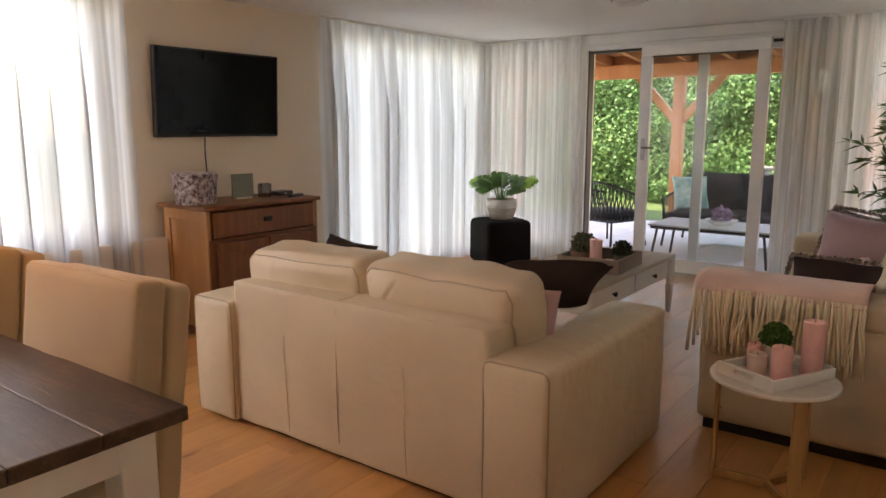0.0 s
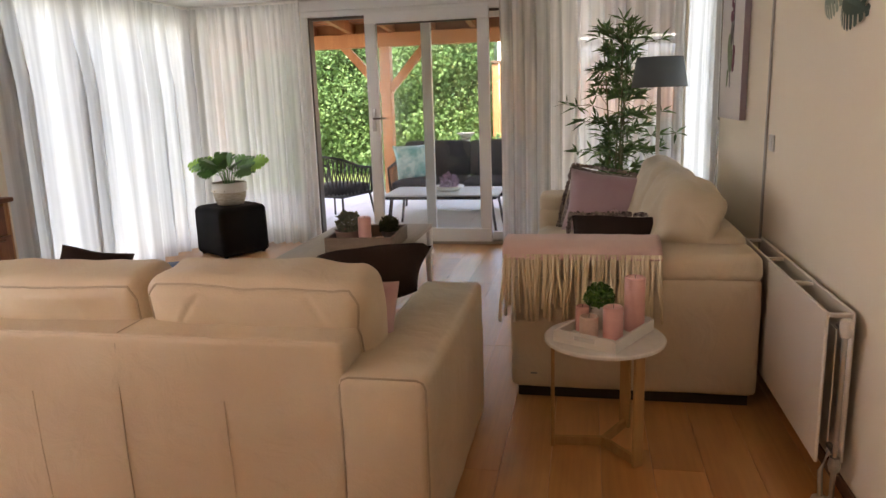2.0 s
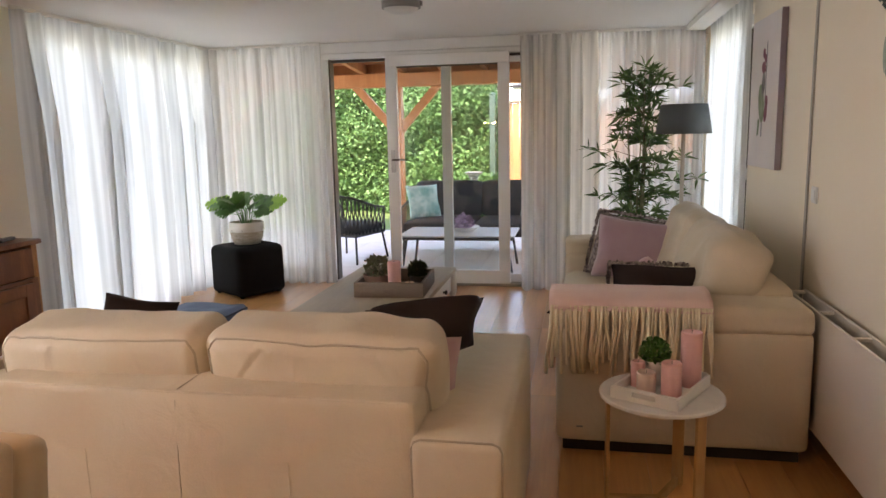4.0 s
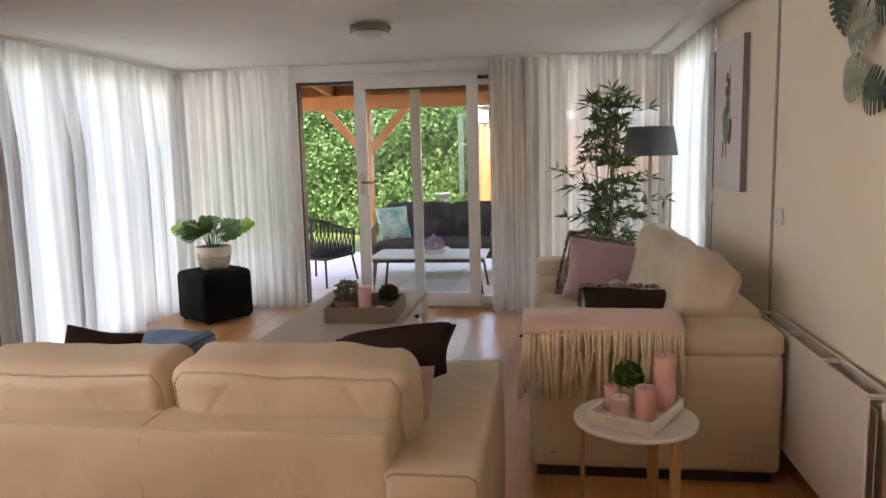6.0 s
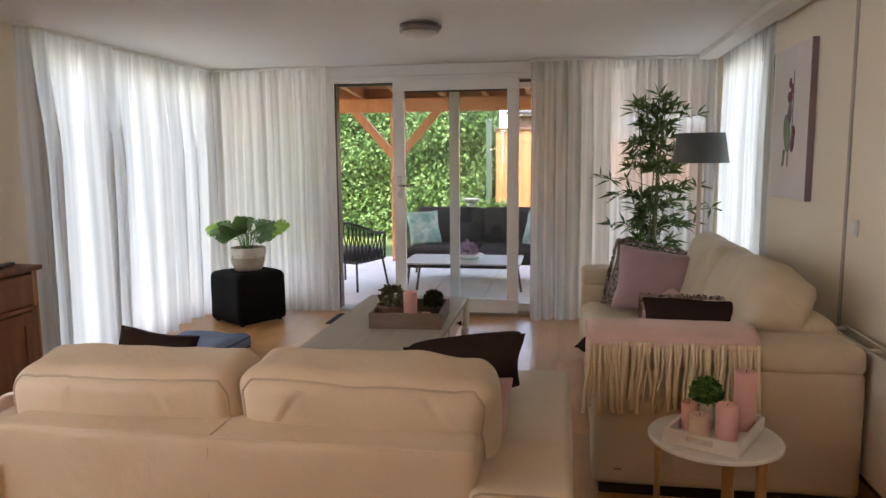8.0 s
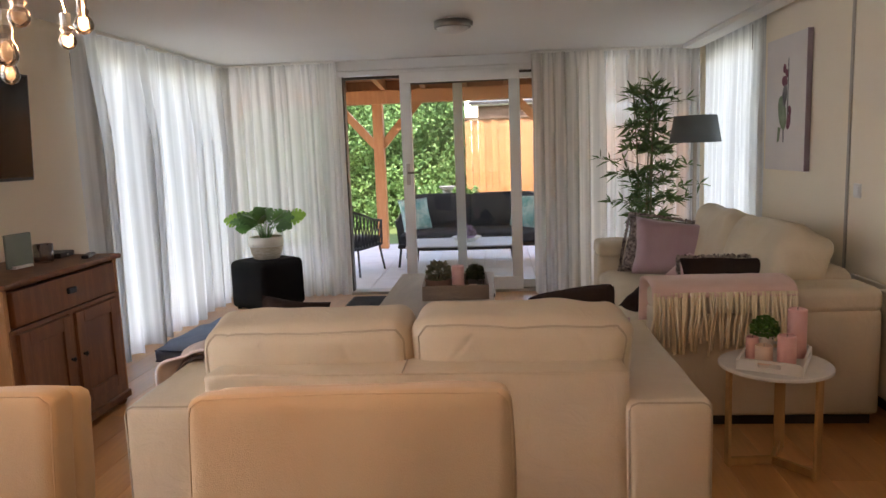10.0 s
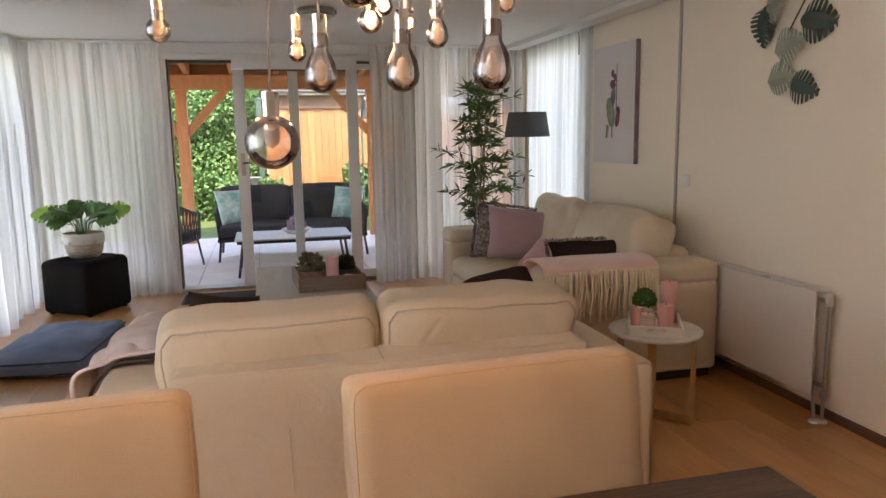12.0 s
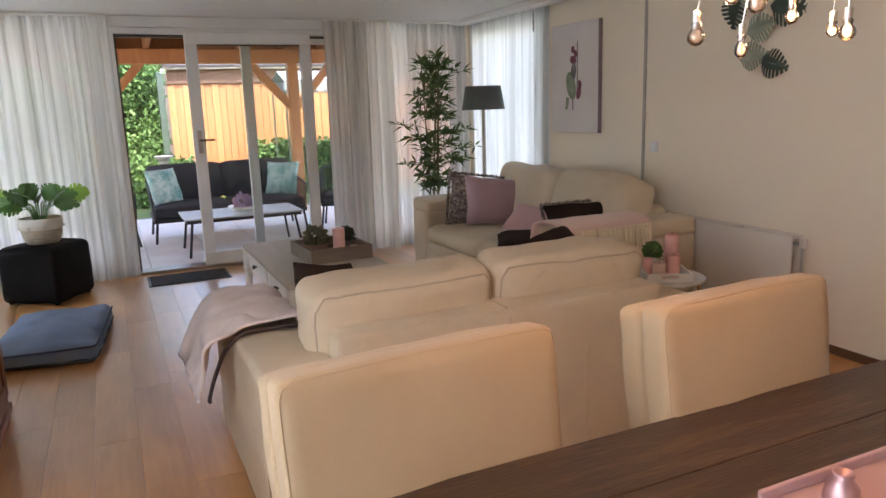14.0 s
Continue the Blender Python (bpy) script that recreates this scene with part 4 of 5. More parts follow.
for a in (185, -52, 62):
    turned = pose(0, 0, 0, 0, 0, a)
    part("leg", box(0.193, 0.207, -0.023, 0.023, 0.0, 0.445, 0.003), LEGOAK, st, m=turned)
    part("foot_bar", box(0.0, 0.193, -0.009, 0.009, 0.001, 0.037, 0.002), LEGOAK, st, m=turned)

TM = pose(0.03, 3.46, 0.463, 0, 0, 62)
tray = thing("serving_tray", TM, "white wooden tray with cut-out handles", "tray")
part("tray_base", box(-0.17, 0.17, -0.13, 0.13, 0.001, 0.009), WHITE, tray)
for y0, y1 in ((-0.13, -0.118), (0.118, 0.13)):
    part("tray_side", box(-0.17, 0.17, y0, y1, 0.009, 0.045, 0.002), WHITE, tray)
for x0, x1 in ((-0.17, -0.158), (0.158, 0.17)):
    bm = box(x0, x1, -0.118, -0.045, 0.009, 0.05)
    box(x0, x1, 0.045, 0.118, 0.009, 0.05, bm=bm)
    box(x0, x1, -0.045, 0.045, 0.009, 0.020, bm=bm)
    box(x0, x1, -0.045, 0.045, 0.040, 0.05, bm=bm)
    part("tray_end", bm, WHITE, tray)


def candle(x, y, z, r, h, material, label):
    c = thing("pillar_candle", pose(x, y, z), label, "candle", "pillar candles")
    part("wax", lathe([(0, 0), (r, 0), (r, h - 0.004), (r - 0.004, h), (r * 0.6, h - 0.004), (0, h - 0.007)], 28), material, c, smooth=False)
    part("wick", tube([(0, 0, h - 0.008), (0.001, 0, h + 0.006)], 0.0012, 5), BLACKPL, c)
    return c


for x, y, r, h, mt, lb in ((0.115, 0.06, 0.040, 0.215, CANDLE, "tall pink pillar candle on the tray"), (0.03, -0.05, 0.038, 0.125, CANDLE, "pink pillar candle on the tray"), (-0.06, -0.035, 0.036, 0.080, CANDLEW, "short pale candle on the tray"), (-0.085, 0.033, 0.027, 0.10, CANDLE, "small pink candle on the tray")):
    candle(0.03 + x, 3.46 + y, 0.472, r, h, mt, lb)


def leaf_ball(cx, cz, r, n, size, seed):
    """A clump of many small leaves round a centre."""
    rng = random.Random(seed)
    verts, faces = [], []
    for _ in range(n):
        d = Vector((rng.gauss(0, 1), rng.gauss(0, 1), rng.gauss(0, 1) + 0.25)).normalized()
        p = Vector((cx, 0, cz)) + d * r * rng.uniform(0.55, 1.12)
        t = Vector((rng.gauss(0, 1), rng.gauss(0, 1), rng.gauss(0, 1)))
        a = (d + t * 0.5).normalized() * size
        b = d.cross(t).normalized() * size * 0.4
        q = len(verts)
        verts += [p, p + a * 0.5 + b, p + a, p + a * 0.5 - b]
        faces.append((q, q + 1, q + 2, q + 3))
    return sheet(verts, faces)


def small_plant(x, y, z, pot_r, pot_h, ball, label, potmat, leafmat, seed, pot_label="white clay pot", count=900, size=0.36):
    p = thing("potted_plant", pose(x, y, z), label, "plant")
    part("pot", lathe([(0, 0), (pot_r * 0.75, 0), (pot_r, pot_h * 0.95), (pot_r, pot_h), (pot_r * 0.88, pot_h), (pot_r * 0.85, pot_h * 0.8), (0, pot_h * 0.8)], 24), potmat, p, pot_label)
    part("foliage", leaf_ball(0, pot_h + ball * 0.62, ball, count, ball * size, seed), leafmat, p)
    part("stem", tube([(0, 0, pot_h * 0.7), (0.002, 0, pot_h + ball * 0.6)], 0.006), STEM, p)
    return p


small_plant(0.01, 3.53, 0.472, 0.042, 0.095, 0.047, "small clipped green plant in a pale pot", POTC, LEAF, 3)

# ---- on the coffee table ----
CM = pose(-1.46, 5.17, 0.453, 0, 0, 3)
ct = thing("wooden_tray", CM, "weathered wooden tray on the coffee table", "tray")
part("tray_base", box(-0.22, 0.22, -0.24, 0.24, 0, 0.012), TRAYWOOD, ct)
for y0, y1 in ((-0.24, -0.222), (0.222, 0.24)):
    part("tray_side", box(-0.22, 0.22, y0, y1, 0.012, 0.095, 0.002), TRAYWOOD, ct)
for x0, x1 in ((-0.22, -0.202), (0.202, 0.22)):
    part("tray_side", box(x0, x1, -0.222, 0.222, 0.012, 0.095, 0.002), TRAYWOOD, ct)
small_plant(-1.575, 5.14, 0.465, 0.095, 0.095, 0.068, "grey-green plant in a terracotta bowl", mat("dusty_terracotta", (0.36, 0.22, 0.17), None, 0.85), mat("grey_green_leaf", (0.15, 0.19, 0.09), (0.22, 0.21, 0.15), 0.7, scale=30), 8, "terracotta bowl", 330, 0.5)
candle(-1.435, 5.04, 0.465, 0.042, 0.20, CANDLE, "tall pink candle on the coffee table tray")
small_plant(-1.325, 5.23, 0.465, 0.055, 0.075, 0.054, "dark moss ball in a grey pot", GREYMET, mat("moss_dark", (0.045, 0.065, 0.028), None, 0.9, scale=30), 12, "grey pot")
candle(-1.335, 5.03, 0.465, 0.03, 0.07, CANDLEW, "short pale candle on the coffee table tray")

# ---- pot plant on the pouf ----
pp = thing("potted_plant", pose(-3.375, 6.955, 0.468), "leafy house plant in a woven cream basket", "plant")
part("basket", lathe([(0, 0), (0.120, 0), (0.145, 0.06), (0.157, 0.13), (0.156, 0.20), (0.146, 0.206), (0.138, 0.17), (0, 0.165)], 32), POTW, pp, "woven cream basket pot", smooth=True)
part("band", lathe([(0.1575, 0.12), (0.162, 0.125), (0.163, 0.20), (0.156, 0.209)], 32), POTC, pp, "pale upper band", smooth=True)
for k in range(9):
    a = 2 * math.pi * k / 9
    part("tassel", lathe([(0, 0), (0.008, 0.004), (0.010, 0.018), (0, 0.032)], 8), POTC, pp, m=pose(0.164 * math.cos(a), 0.164 * math.sin(a), 0.118))
rng = random.Random(11)
for k in range(26):
    young = k in (0, 1, 25, 24)
    phi = math.pi * (0.03 + 0.94 * k / 25)
    deep = 0.16 * math.sin(2.4 * k)
    reach = (0.20 if young else rng.uniform(0.09, 0.20))
    e = Vector((reach * math.cos(phi), deep * 0.7, 0.262 + (0.085 if young else 0.06) * math.sin(phi) + (0.085 if young else rng.uniform(0.0, 0.06))))
    d = Vector((math.cos(phi), deep * 1.5 - 0.1, 0.42 * math.sin(phi) + (0.20 if young else rng.uniform(-0.25, 0.25)))).normalized()
    face = Vector((rng.uniform(-0.35, 0.35), -0.62 if young else rng.uniform(-0.75, -0.2), 0.75))
    side = d.cross(face).normalized()
    part("stalk", tube([(0.03 * math.cos(phi), deep * 0.2, 0.165), (e.x * 0.5, e.y * 0.5, e.z * 0.93), e], 0.004, 6), LEAF, pp)
    turn = Matrix((side, d, side.cross(d))).transposed().to_4x4()
    size = rng.uniform(0.085, 0.095) if young else rng.uniform(0.065, 0.09)
    part("leaf", split_leaf(size * 2.0, size * 1.08, 5, 0.20, 0.35, 0.58), LEAFL if young else LEAF, pp, "bright green leaf" if young else "", m=Matrix.Translation(e) @ turn)

# ---- floor cushion and doormat ----
fc = thing("floor_cushion", pose(-3.26, 5.52, 0.002, 0, 0, -6), "blue denim floor cushion lying on the oak floor", "cushion")
part("mattress", soft(-0.30, 0.30, -0.50, 0.50, 0.0, 0.115, 0.045, (0.005, 0.008, 0.05), 26, 0.030, 5), DENIM, fc, smooth=True)
for z in (0.025, 0.10):
    part("piping", tube([(-0.285, -0.492, z), (0, -0.505, z), (0.285, -0.492, z), (0.30, -0.46, z), (0.308, 0, z), (0.30, 0.46, z)], 0.006, 6), mat("dark_blue_piping", (0.04, 0.06, 0.11), None, 0.8), fc, smooth=True)
dm = thing("doormat", pose(-2.27, 7.06, 0.001), "dark grey doormat inside the patio door", "doormat")
part("mat_surface", box(-0.33, 0.33, -0.19, 0.19, 0.0, 0.012, 0.004), MAT, dm)
part("rubber_edge", box(-0.35, 0.35, -0.21, 0.21, 0.0, 0.006, 0.002), BLACKPL, dm)


# ---- scatter cushions ----
def pillow(m, w, h, t, material, label, seed, edge=None, skew=0.0):
    p = thing("scatter_cushion", m, label, "cushion", "scatter cushions")
    part("cover", cushion(w, h, t, seed, skew=skew), material, p, smooth=True)
    if edge:
        bm = bmesh.new()
        rg = random.Random(seed)
        for k in range(620):
            s = rg.uniform(0, 4)
            i, f = int(s), s - int(s)
            c = [(-w / 2 + w * f, -h / 2), (w / 2, -h / 2 + h * f), (w / 2 - w * f, h / 2), (-w / 2, h / 2 - h * f)][i]
            d = Vector((c[0] / w, c[1] / h, rg.uniform(-0.5, 0.5))).normalized()
            a = Vector((c[0] * 0.97, c[1] * 0.97, 0))
            tube([a, a + d * rg.uniform(0.012, 0.026)], 0.0055, 4, bm)
        tagged(part("fringe", bm, edge, p, "shaggy fringe round the edge"), kind="stuff")
    return p


across = Vector((0.85, 0.53, 0.0)).normalized()
upward = Vector((0.10, 0.78, 0.36))
upward = (upward - across * upward.dot(across)).normalized()
tilt = Matrix((across, upward, across.cross(upward))).transposed().to_4x4()
pillow(Matrix.Translation((-0.865, 3.235, 0.750)) @ tilt, 0.50, 0.25, 0.14, BROWNCU, "dark brown velvet cushion on the near sofa", 1, skew=0.07)
pillow(pose(-0.87, 3.02, 0.60, 80, 0, -8), 0.40, 0.38, 0.14, PINK, "dusty pink cushion on the near sofa", 2)
pillow(pose(-2.03, 3.20, 0.655, 62, 10, 16), 0.30, 0.40, 0.17, BROWNCU, "dark brown cushion on the near sofa", 3)
pillow(pose(0.045, 5.80, 0.65, 72, 8, -18), 0.50, 0.45, 0.15, FUR, "speckled fur cushion on the far sofa", 4, FUR)
pillow(pose(0.09, 5.56, 0.665, 70, 7, -6), 0.55, 0.43, 0.16, MAUVE, "mauve pink cushion leaning on the far sofa", 5)
pillow(pose(0.13, 5.04, 0.555, 38, 10, -60), 0.42, 0.30, 0.13, PINK, "small pink cushion on the far sofa", 6)
pillow(pose(0.17, 4.40, 0.655, 58, 0, -8), 0.62, 0.27, 0.14, BROWNCU, "dark cushion with a shaggy fringe on the far sofa", 7, FUR)
pillow(pose(-0.20, 4.62, 0.50, 8, 0, -30), 0.40, 0.36, 0.12, BROWNCU, "dark velvet cushion lying on the far sofa", 8)


# ---- throws ----
def drape_over(profile, u0, u1, n, wave, material, name, label, fringe=None, axis="x", seed=0):
    """A blanket laid along a profile of (across, height) points, between u0 and u1."""
    t = thing(name, Matrix.Identity(4), label, "throw blanket")
    pts = []
    for (a, z), (b, w) in zip(profile, profile[1:]):
        for k in range(6):
            pts.append((a + (b - a) * k / 6, z + (w - z) * k / 6))
    pts.append(profile[-1])
    for _ in range(3):
        pts = [pts[0]] + [((p[0] + 2 * q[0] + r[0]) / 4, (p[1] + 2 * q[1] + r[1]) / 4) for p, q, r in zip(pts, pts[1:], pts[2:])] + [pts[-1]]
    verts, faces = [], []
    m = len(pts)
    for i in range(n + 1):
        u = u0 + (u1 - u0) * i / n
        for j, (c, z) in enumerate(pts):
            w = noise.noise(Vector((u * 7, c * 7, z * 7 + seed))) * wave
            v = (u + w * 0.4, c + w, z + abs(w) * 0.7)
            verts.append(v if axis == "x" else (v[1], v[0], v[2]))
    for i in range(n):
        for j in range(m - 1):
            q = i * m + j
            faces.append((q, q + 1, q + m + 1, q + m))
    cl = part("cloth", sheet(verts, faces), material, t, smooth=True)
    md = cl.modifiers.new("thickness", "SOLIDIFY")
    md.thickness, md.offset = 0.012, 1.0
    hem = [(u0 + (u1 - u0) * k / n, pts[0][0] - 0.006, pts[0][1]) for k in range(n + 1)]
    part("hem", tube([v if axis == "x" else (v[1], v[0], v[2]) for v in hem], 0.008, 6), material, t, "rolled hem")
    if fringe:
        bm = bmesh.new()
        rg = random.Random(seed)
        c, z = pts[0]
        count = int((u1 - u0) / 0.0125)
        for k in range(count):
            u = u0 + (u1 - u0) * (k + rg.uniform(0.1, 0.9)) / count
            ln = rg.uniform(0.20, 0.30)
            sw, dp = rg.uniform(-0.025, 0.025), rg.uniform(-0.022, 0.0)
            p = [(u, c - 0.006, z + 0.02), (u + sw * 0.3, c - 0.008 + dp, z - ln * 0.35), (u + sw, c - 0.006 + dp * 0.6, z - ln * 0.7), (u + sw * 1.2, c - 0.006 + dp * 0.4, z - ln)]
            tube([v if axis == "x" else (v[1], v[0], v[2]) for v in p], rg.uniform(0.006, 0.0095), 5, bm)
        tagged(part("fringe", bm, FRINGE, t, "long cream twisted fringe", smooth=True), kind="stuff")
    return t


drape_over([(3.858, 0.678), (3.862, 0.695), (3.880, 0.716), (3.95, 0.735), (4.08, 0.735), (4.17, 0.705), (4.19, 0.60), (4.20, 0.48)], -0.41, 0.28, 26, 0.010, THROW, "fringed_throw", "pink wool throw with long cream fringe over the sofa arm", True, "x", 2)
drape_over([(-2.60, 0.385), (-2.575, 0.46), (-2.52, 0.575), (-2.44, 0.640), (-2.30, 0.645), (-2.18, 0.635), (-2.150, 0.53)], 3.09, 3.76, 34, 0.046, mat("rose_grey_knit", (0.83, 0.73, 0.69), (0.72, 0.60, 0.57), 0.95, scale=12, fine=140, bump=0.6), "knit_throw", "rose-grey knitted throw over the sofa arm", None, "y", 5)
drape_over([(-2.558, 0.375), (-2.53, 0.46), (-2.49, 0.56), (-2.42, 0.626), (-2.28, 0.626), (-2.19, 0.618)], 3.084, 3.104, 5, 0.004, mat("brown_fleece", (0.07, 0.045, 0.04), None, 0.95, fine=200, bump=0.5), "fleece_edge", "brown fleece blanket under the knitted throw", None, "y", 6)

# ---- floor lamp and bamboo ----
fl = thing("floor_lamp", pose(0.49, 6.47, 0), "floor lamp with wooden pole and grey shade", "floor lamp")
part("foot", lathe([(0, 0), (0.14, 0), (0.14, 0.012), (0.03, 0.02), (0, 0.022)], 32), GREYMET, fl, "round metal foot")
part("pole", box(-0.014, 0.014, -0.014, 0.014, 0.018, 1.42, 0.003), GREYWOOD, fl, "greyed wooden pole")
part("shade", lathe([(0.207, 1.418), (0.170, 1.638), (0.167, 1.638), (0.204, 1.420)], 40), SHADE, fl, "dark grey drum shade", smooth=True)
part("shade_ring", lathe([(0.0, 1.60), (0.168, 1.60), (0.168, 1.604), (0, 1.604)], 24), WHITE, fl)
part("bulb", lathe([(0, 1.42), (0.012, 1.43), (0.014, 1.46), (0.03, 1.50), (0.03, 1.52), (0.015, 1.545), (0, 1.55)], 16), FROST, fl, "unlit frosted bulb", smooth=True)

bb = thing("bamboo_plant", pose(0.21, 7.05, 0), "tall artificial bamboo plant in a dark pot", "plant")
part("pot", lathe([(0, 0), (0.13, 0), (0.16, 0.28), (0.165, 0.30), (0.15, 0.30), (0.14, 0.26), (0, 0.26)], 28), BLACKPL, bb, "dark plastic pot")
rng = random.Random(5)
culms = []
for k in range(5):
    a = 2 * math.pi * k / 5 + 0.4
    bx, by = 0.04 * math.cos(a), 0.04 * math.sin(a)
    tx, ty, tz = bx + rng.uniform(-0.10, 0.12), by + rng.uniform(-0.14, 0.0), rng.uniform(1.55, 1.95)
    pts = [(bx + (tx - bx) * s ** 1.5, by + (ty - by) * s ** 1.5, 0.25 + (tz - 0.25) * s) for s in (0, 0.2, 0.4, 0.6, 0.8, 1)]
    culms.append(pts)
    part("culm", tube(pts, 0.010, 8, taper=0.4), mat("bamboo_cane", (0.16, 0.17, 0.06), (0.10, 0.10, 0.04), 0.5) if k == 0 else bpy.data.materials["bamboo_cane"], bb, smooth=True)
verts, faces, twigs = [], [], bmesh.new()


def bamboo_spray(o, tip, leaves_each):
    """A thin twig from o to tip that ends in small fans of narrow leaves."""
    mid = o.lerp(tip, 0.55) + Vector((0, 0, 0.03))
    tube([o, mid, tip], 0.0026, 4, twigs)
    out = (tip - o).normalized()
    for end in (tip, mid, tip.lerp(mid, 0.5) + Vector((rng.uniform(-0.05, 0.05), rng.uniform(-0.04, 0.02), rng.uniform(-0.02, 0.05)))):
        for _ in range(leaves_each):
            d = (out * 0.5 + Vector((rng.gauss(0, 0.75), rng.gauss(-0.15, 0.55), rng.gauss(0.12, 0.42)))).normalized()
            length, half = rng.uniform(0.085, 0.15), rng.uniform(0.009, 0.0145)
            face = Vector((rng.gauss(0, 0.4), -0.7 + rng.gauss(0, 0.4), 0.7 + rng.gauss(0, 0.3)))
            sd = d.cross(face)
            sd = sd.normalized() * half if sd.length > 0.05 else Vector((half, 0, 0))
            q = len(verts)
            droop = Vector((0, 0, -0.16 * length))
            verts.extend([end, end + d * length * 0.38 + sd, end + d * length * 0.38 - sd, end + d * length + droop, end + d * length * 0.42 + Vector((0, 0, 0.004))])
            faces.extend([(q, q + 1, q + 4), (q, q + 4, q + 2), (q + 1, q + 3, q + 4), (q + 4, q + 3, q + 2)])


def on_culm(pts, z):
    f = min(1, max(0, (z - pts[0][2]) / (pts[-1][2] - pts[0][2])))
    i = min(4, int(f * 5))
    return Vector(pts[i]).lerp(Vector(pts[i + 1]), f * 5 - i)


for tier, (z, reach, count) in enumerate(((0.62, 0.19, 6), (0.74, 0.24, 7), (0.88, 0.33, 8), (1.02, 0.24, 7), (1.14, 0.28, 7), (1.30, 0.19, 7), (1.42, 0.18, 7), (1.56, 0.19, 7), (1.70, 0.22, 7), (1.83, 0.20, 6), (1.90, 0.12, 4))):
    for k in range(count):
        zz = z + rng.uniform(-0.05, 0.05)
        o = on_culm(culms[(tier + k) % 5], zz - 0.05)
        a = 2 * math.pi * (k + 0.4 * tier + rng.uniform(-0.3, 0.3)) / count
        r = reach * rng.uniform(0.35, 0.86)
        tip = Vector((o.x * 0.6 + math.cos(a) * r, o.y * 0.6 + math.sin(a) * r * 0.65, zz + rng.uniform(0, 0.06)))
        bamboo_spray(o, tip, 6)
for dx, z in ((-0.42, 1.30), (-0.30, 1.16), (0.36, 1.22), (0.48, 1.04), (0.33, 1.80), (-0.33, 0.90), (0.34, 0.92)):
    bamboo_spray(on_culm(culms[0], z - 0.10), Vector((dx, rng.uniform(-0.12, 0.02), z)), 5)
tagged(part("twig", twigs, STEM, bb), kind="stuff")
tagged(part("leaves", sheet(verts, faces), BAMBOOL, bb, "narrow dark green bamboo leaves"), kind="stuff")

# ---- on the cabinet ----
ob = thing("floral_drum_box", pose(-3.66, 3.47, 0.90), "round box with grey floral pattern on the cabinet", "box")
part("drum", lathe([(0, 0), (0.128, 0), (0.133, 0.004), (0.143, 0.15), (0, 0.15)], 36), FLORAL, ob)
part("lid", lathe([(0, 0.15), (0.146, 0.15), (0.149, 0.154), (0.150, 0.206), (0.146, 0.21), (0, 0.213)], 36), FLORAL, ob, "fitted floral lid")
fr = thing("photo_frame", pose(-3.66, 3.86, 0.902, 0, 0, -8), "pale green glass frame standing on the cabinet", "frame")
part("panel", box(-0.008, 0.008, -0.085, 0.085, 0.004, 0.18, 0.003), mat("pale_green_glass", (0.26, 0.32, 0.28), None, 0.2), fr)
part("foot", box(-0.03, 0.03, -0.06, 0.06, 0.0, 0.014, 0.003), WHITE, fr)
jar = thing("candle_jar", pose(-3.66, 4.06, 0.90), "clear glass candle jar on the cabinet", "jar")
part("jar_glass", lathe([(0, 0), (0.045, 0), (0.05, 0.01), (0.05, 0.10), (0.046, 0.10), (0.045, 0.012), (0, 0.012)], 24), SMOKE, jar, smooth=True)
part("wax", lathe([(0, 0.013), (0.044, 0.013), (0.044, 0.05), (0, 0.05)], 24), CANDLEW, jar)
bx = thing("set_top_box", pose(-3.70, 4.24, 0.90, 0, 0, 6), "black set-top box on the cabinet", "electronics")
part("casing", box(-0.06, 0.06, -0.08, 0.08, 0.002, 0.032, 0.004), BLACKPL, bx)
part("indicator", box(0.0602, 0.062, -0.01, 0.01, 0.012, 0.02), STEEL, bx)
rm = thing("remote_control", pose(-3.50, 4.22, 0.901, 0, 0, 18), "black remote control on the cabinet", "remote control")
part("body", box(-0.02, 0.02, -0.085, 0.085, 0, 0.018, 0.006), BLACKPL, rm)
for k in range(6):
    part("button", box(-0.011, 0.011, -0.06 + 0.02 * k, -0.05 + 0.02 * k, 0.018, 0.021), GREYMET, rm)

# ---- on the dining table ----
run = thing("serving_tray", pose(-1.54, 1.05, 0.763, 0, 0, 0), "long pink tray on the dining table", "tray")
part("tray_base", box(-0.30, 0.30, -0.11, 0.11, 0, 0.008, 0.003), PINK, run)
for y0, y1 in ((-0.11, -0.10), (0.10, 0.11)):
    part("tray_rim", box(-0.30, 0.30, y0, y1, 0.008, 0.03, 0.003), PINK, run)
lv = thing("lavender_pot", pose(-1.70, 0.87, 0.763), "purple lavender in a pale pot on the dining table", "plant")
part("pot", lathe([(0, 0), (0.040, 0), (0.052, 0.10), (0.046, 0.10), (0.044, 0.085), (0, 0.085)], 20), POTC, lv)
rng = random.Random(9)
for k in range(13):
    a, rr = rng.uniform(0, 6.28), rng.uniform(0.015, 0.075)
    tx, ty, tz = rr * math.cos(a), rr * math.sin(a), rng.uniform(0.215, 0.275)
    part("stalk", tube([(tx * 0.2, ty * 0.2, 0.08), (tx, ty, tz)], 0.0018, 5), LEAF, lv)
    bm = bmesh.new()
    for j in range(26):
        s = j / 26
        b = rng.uniform(0, 6.28)
        bmesh.ops.create_icosphere(bm, subdivisions=1, radius=rng.uniform(0.004, 0.007), matrix=Matrix.Translation((tx + 0.011 * math.cos(b) * (1 - s * 0.5), ty + 0.011 * math.sin(b) * (1 - s * 0.5), tz + 0.05 * s)))
    part("flower_head", bm, LAVEND, lv)
vs = thing("bud_vase", pose(-1.735, 1.075, 0.771), "small pink metallic bud vase on the tray", "vase")
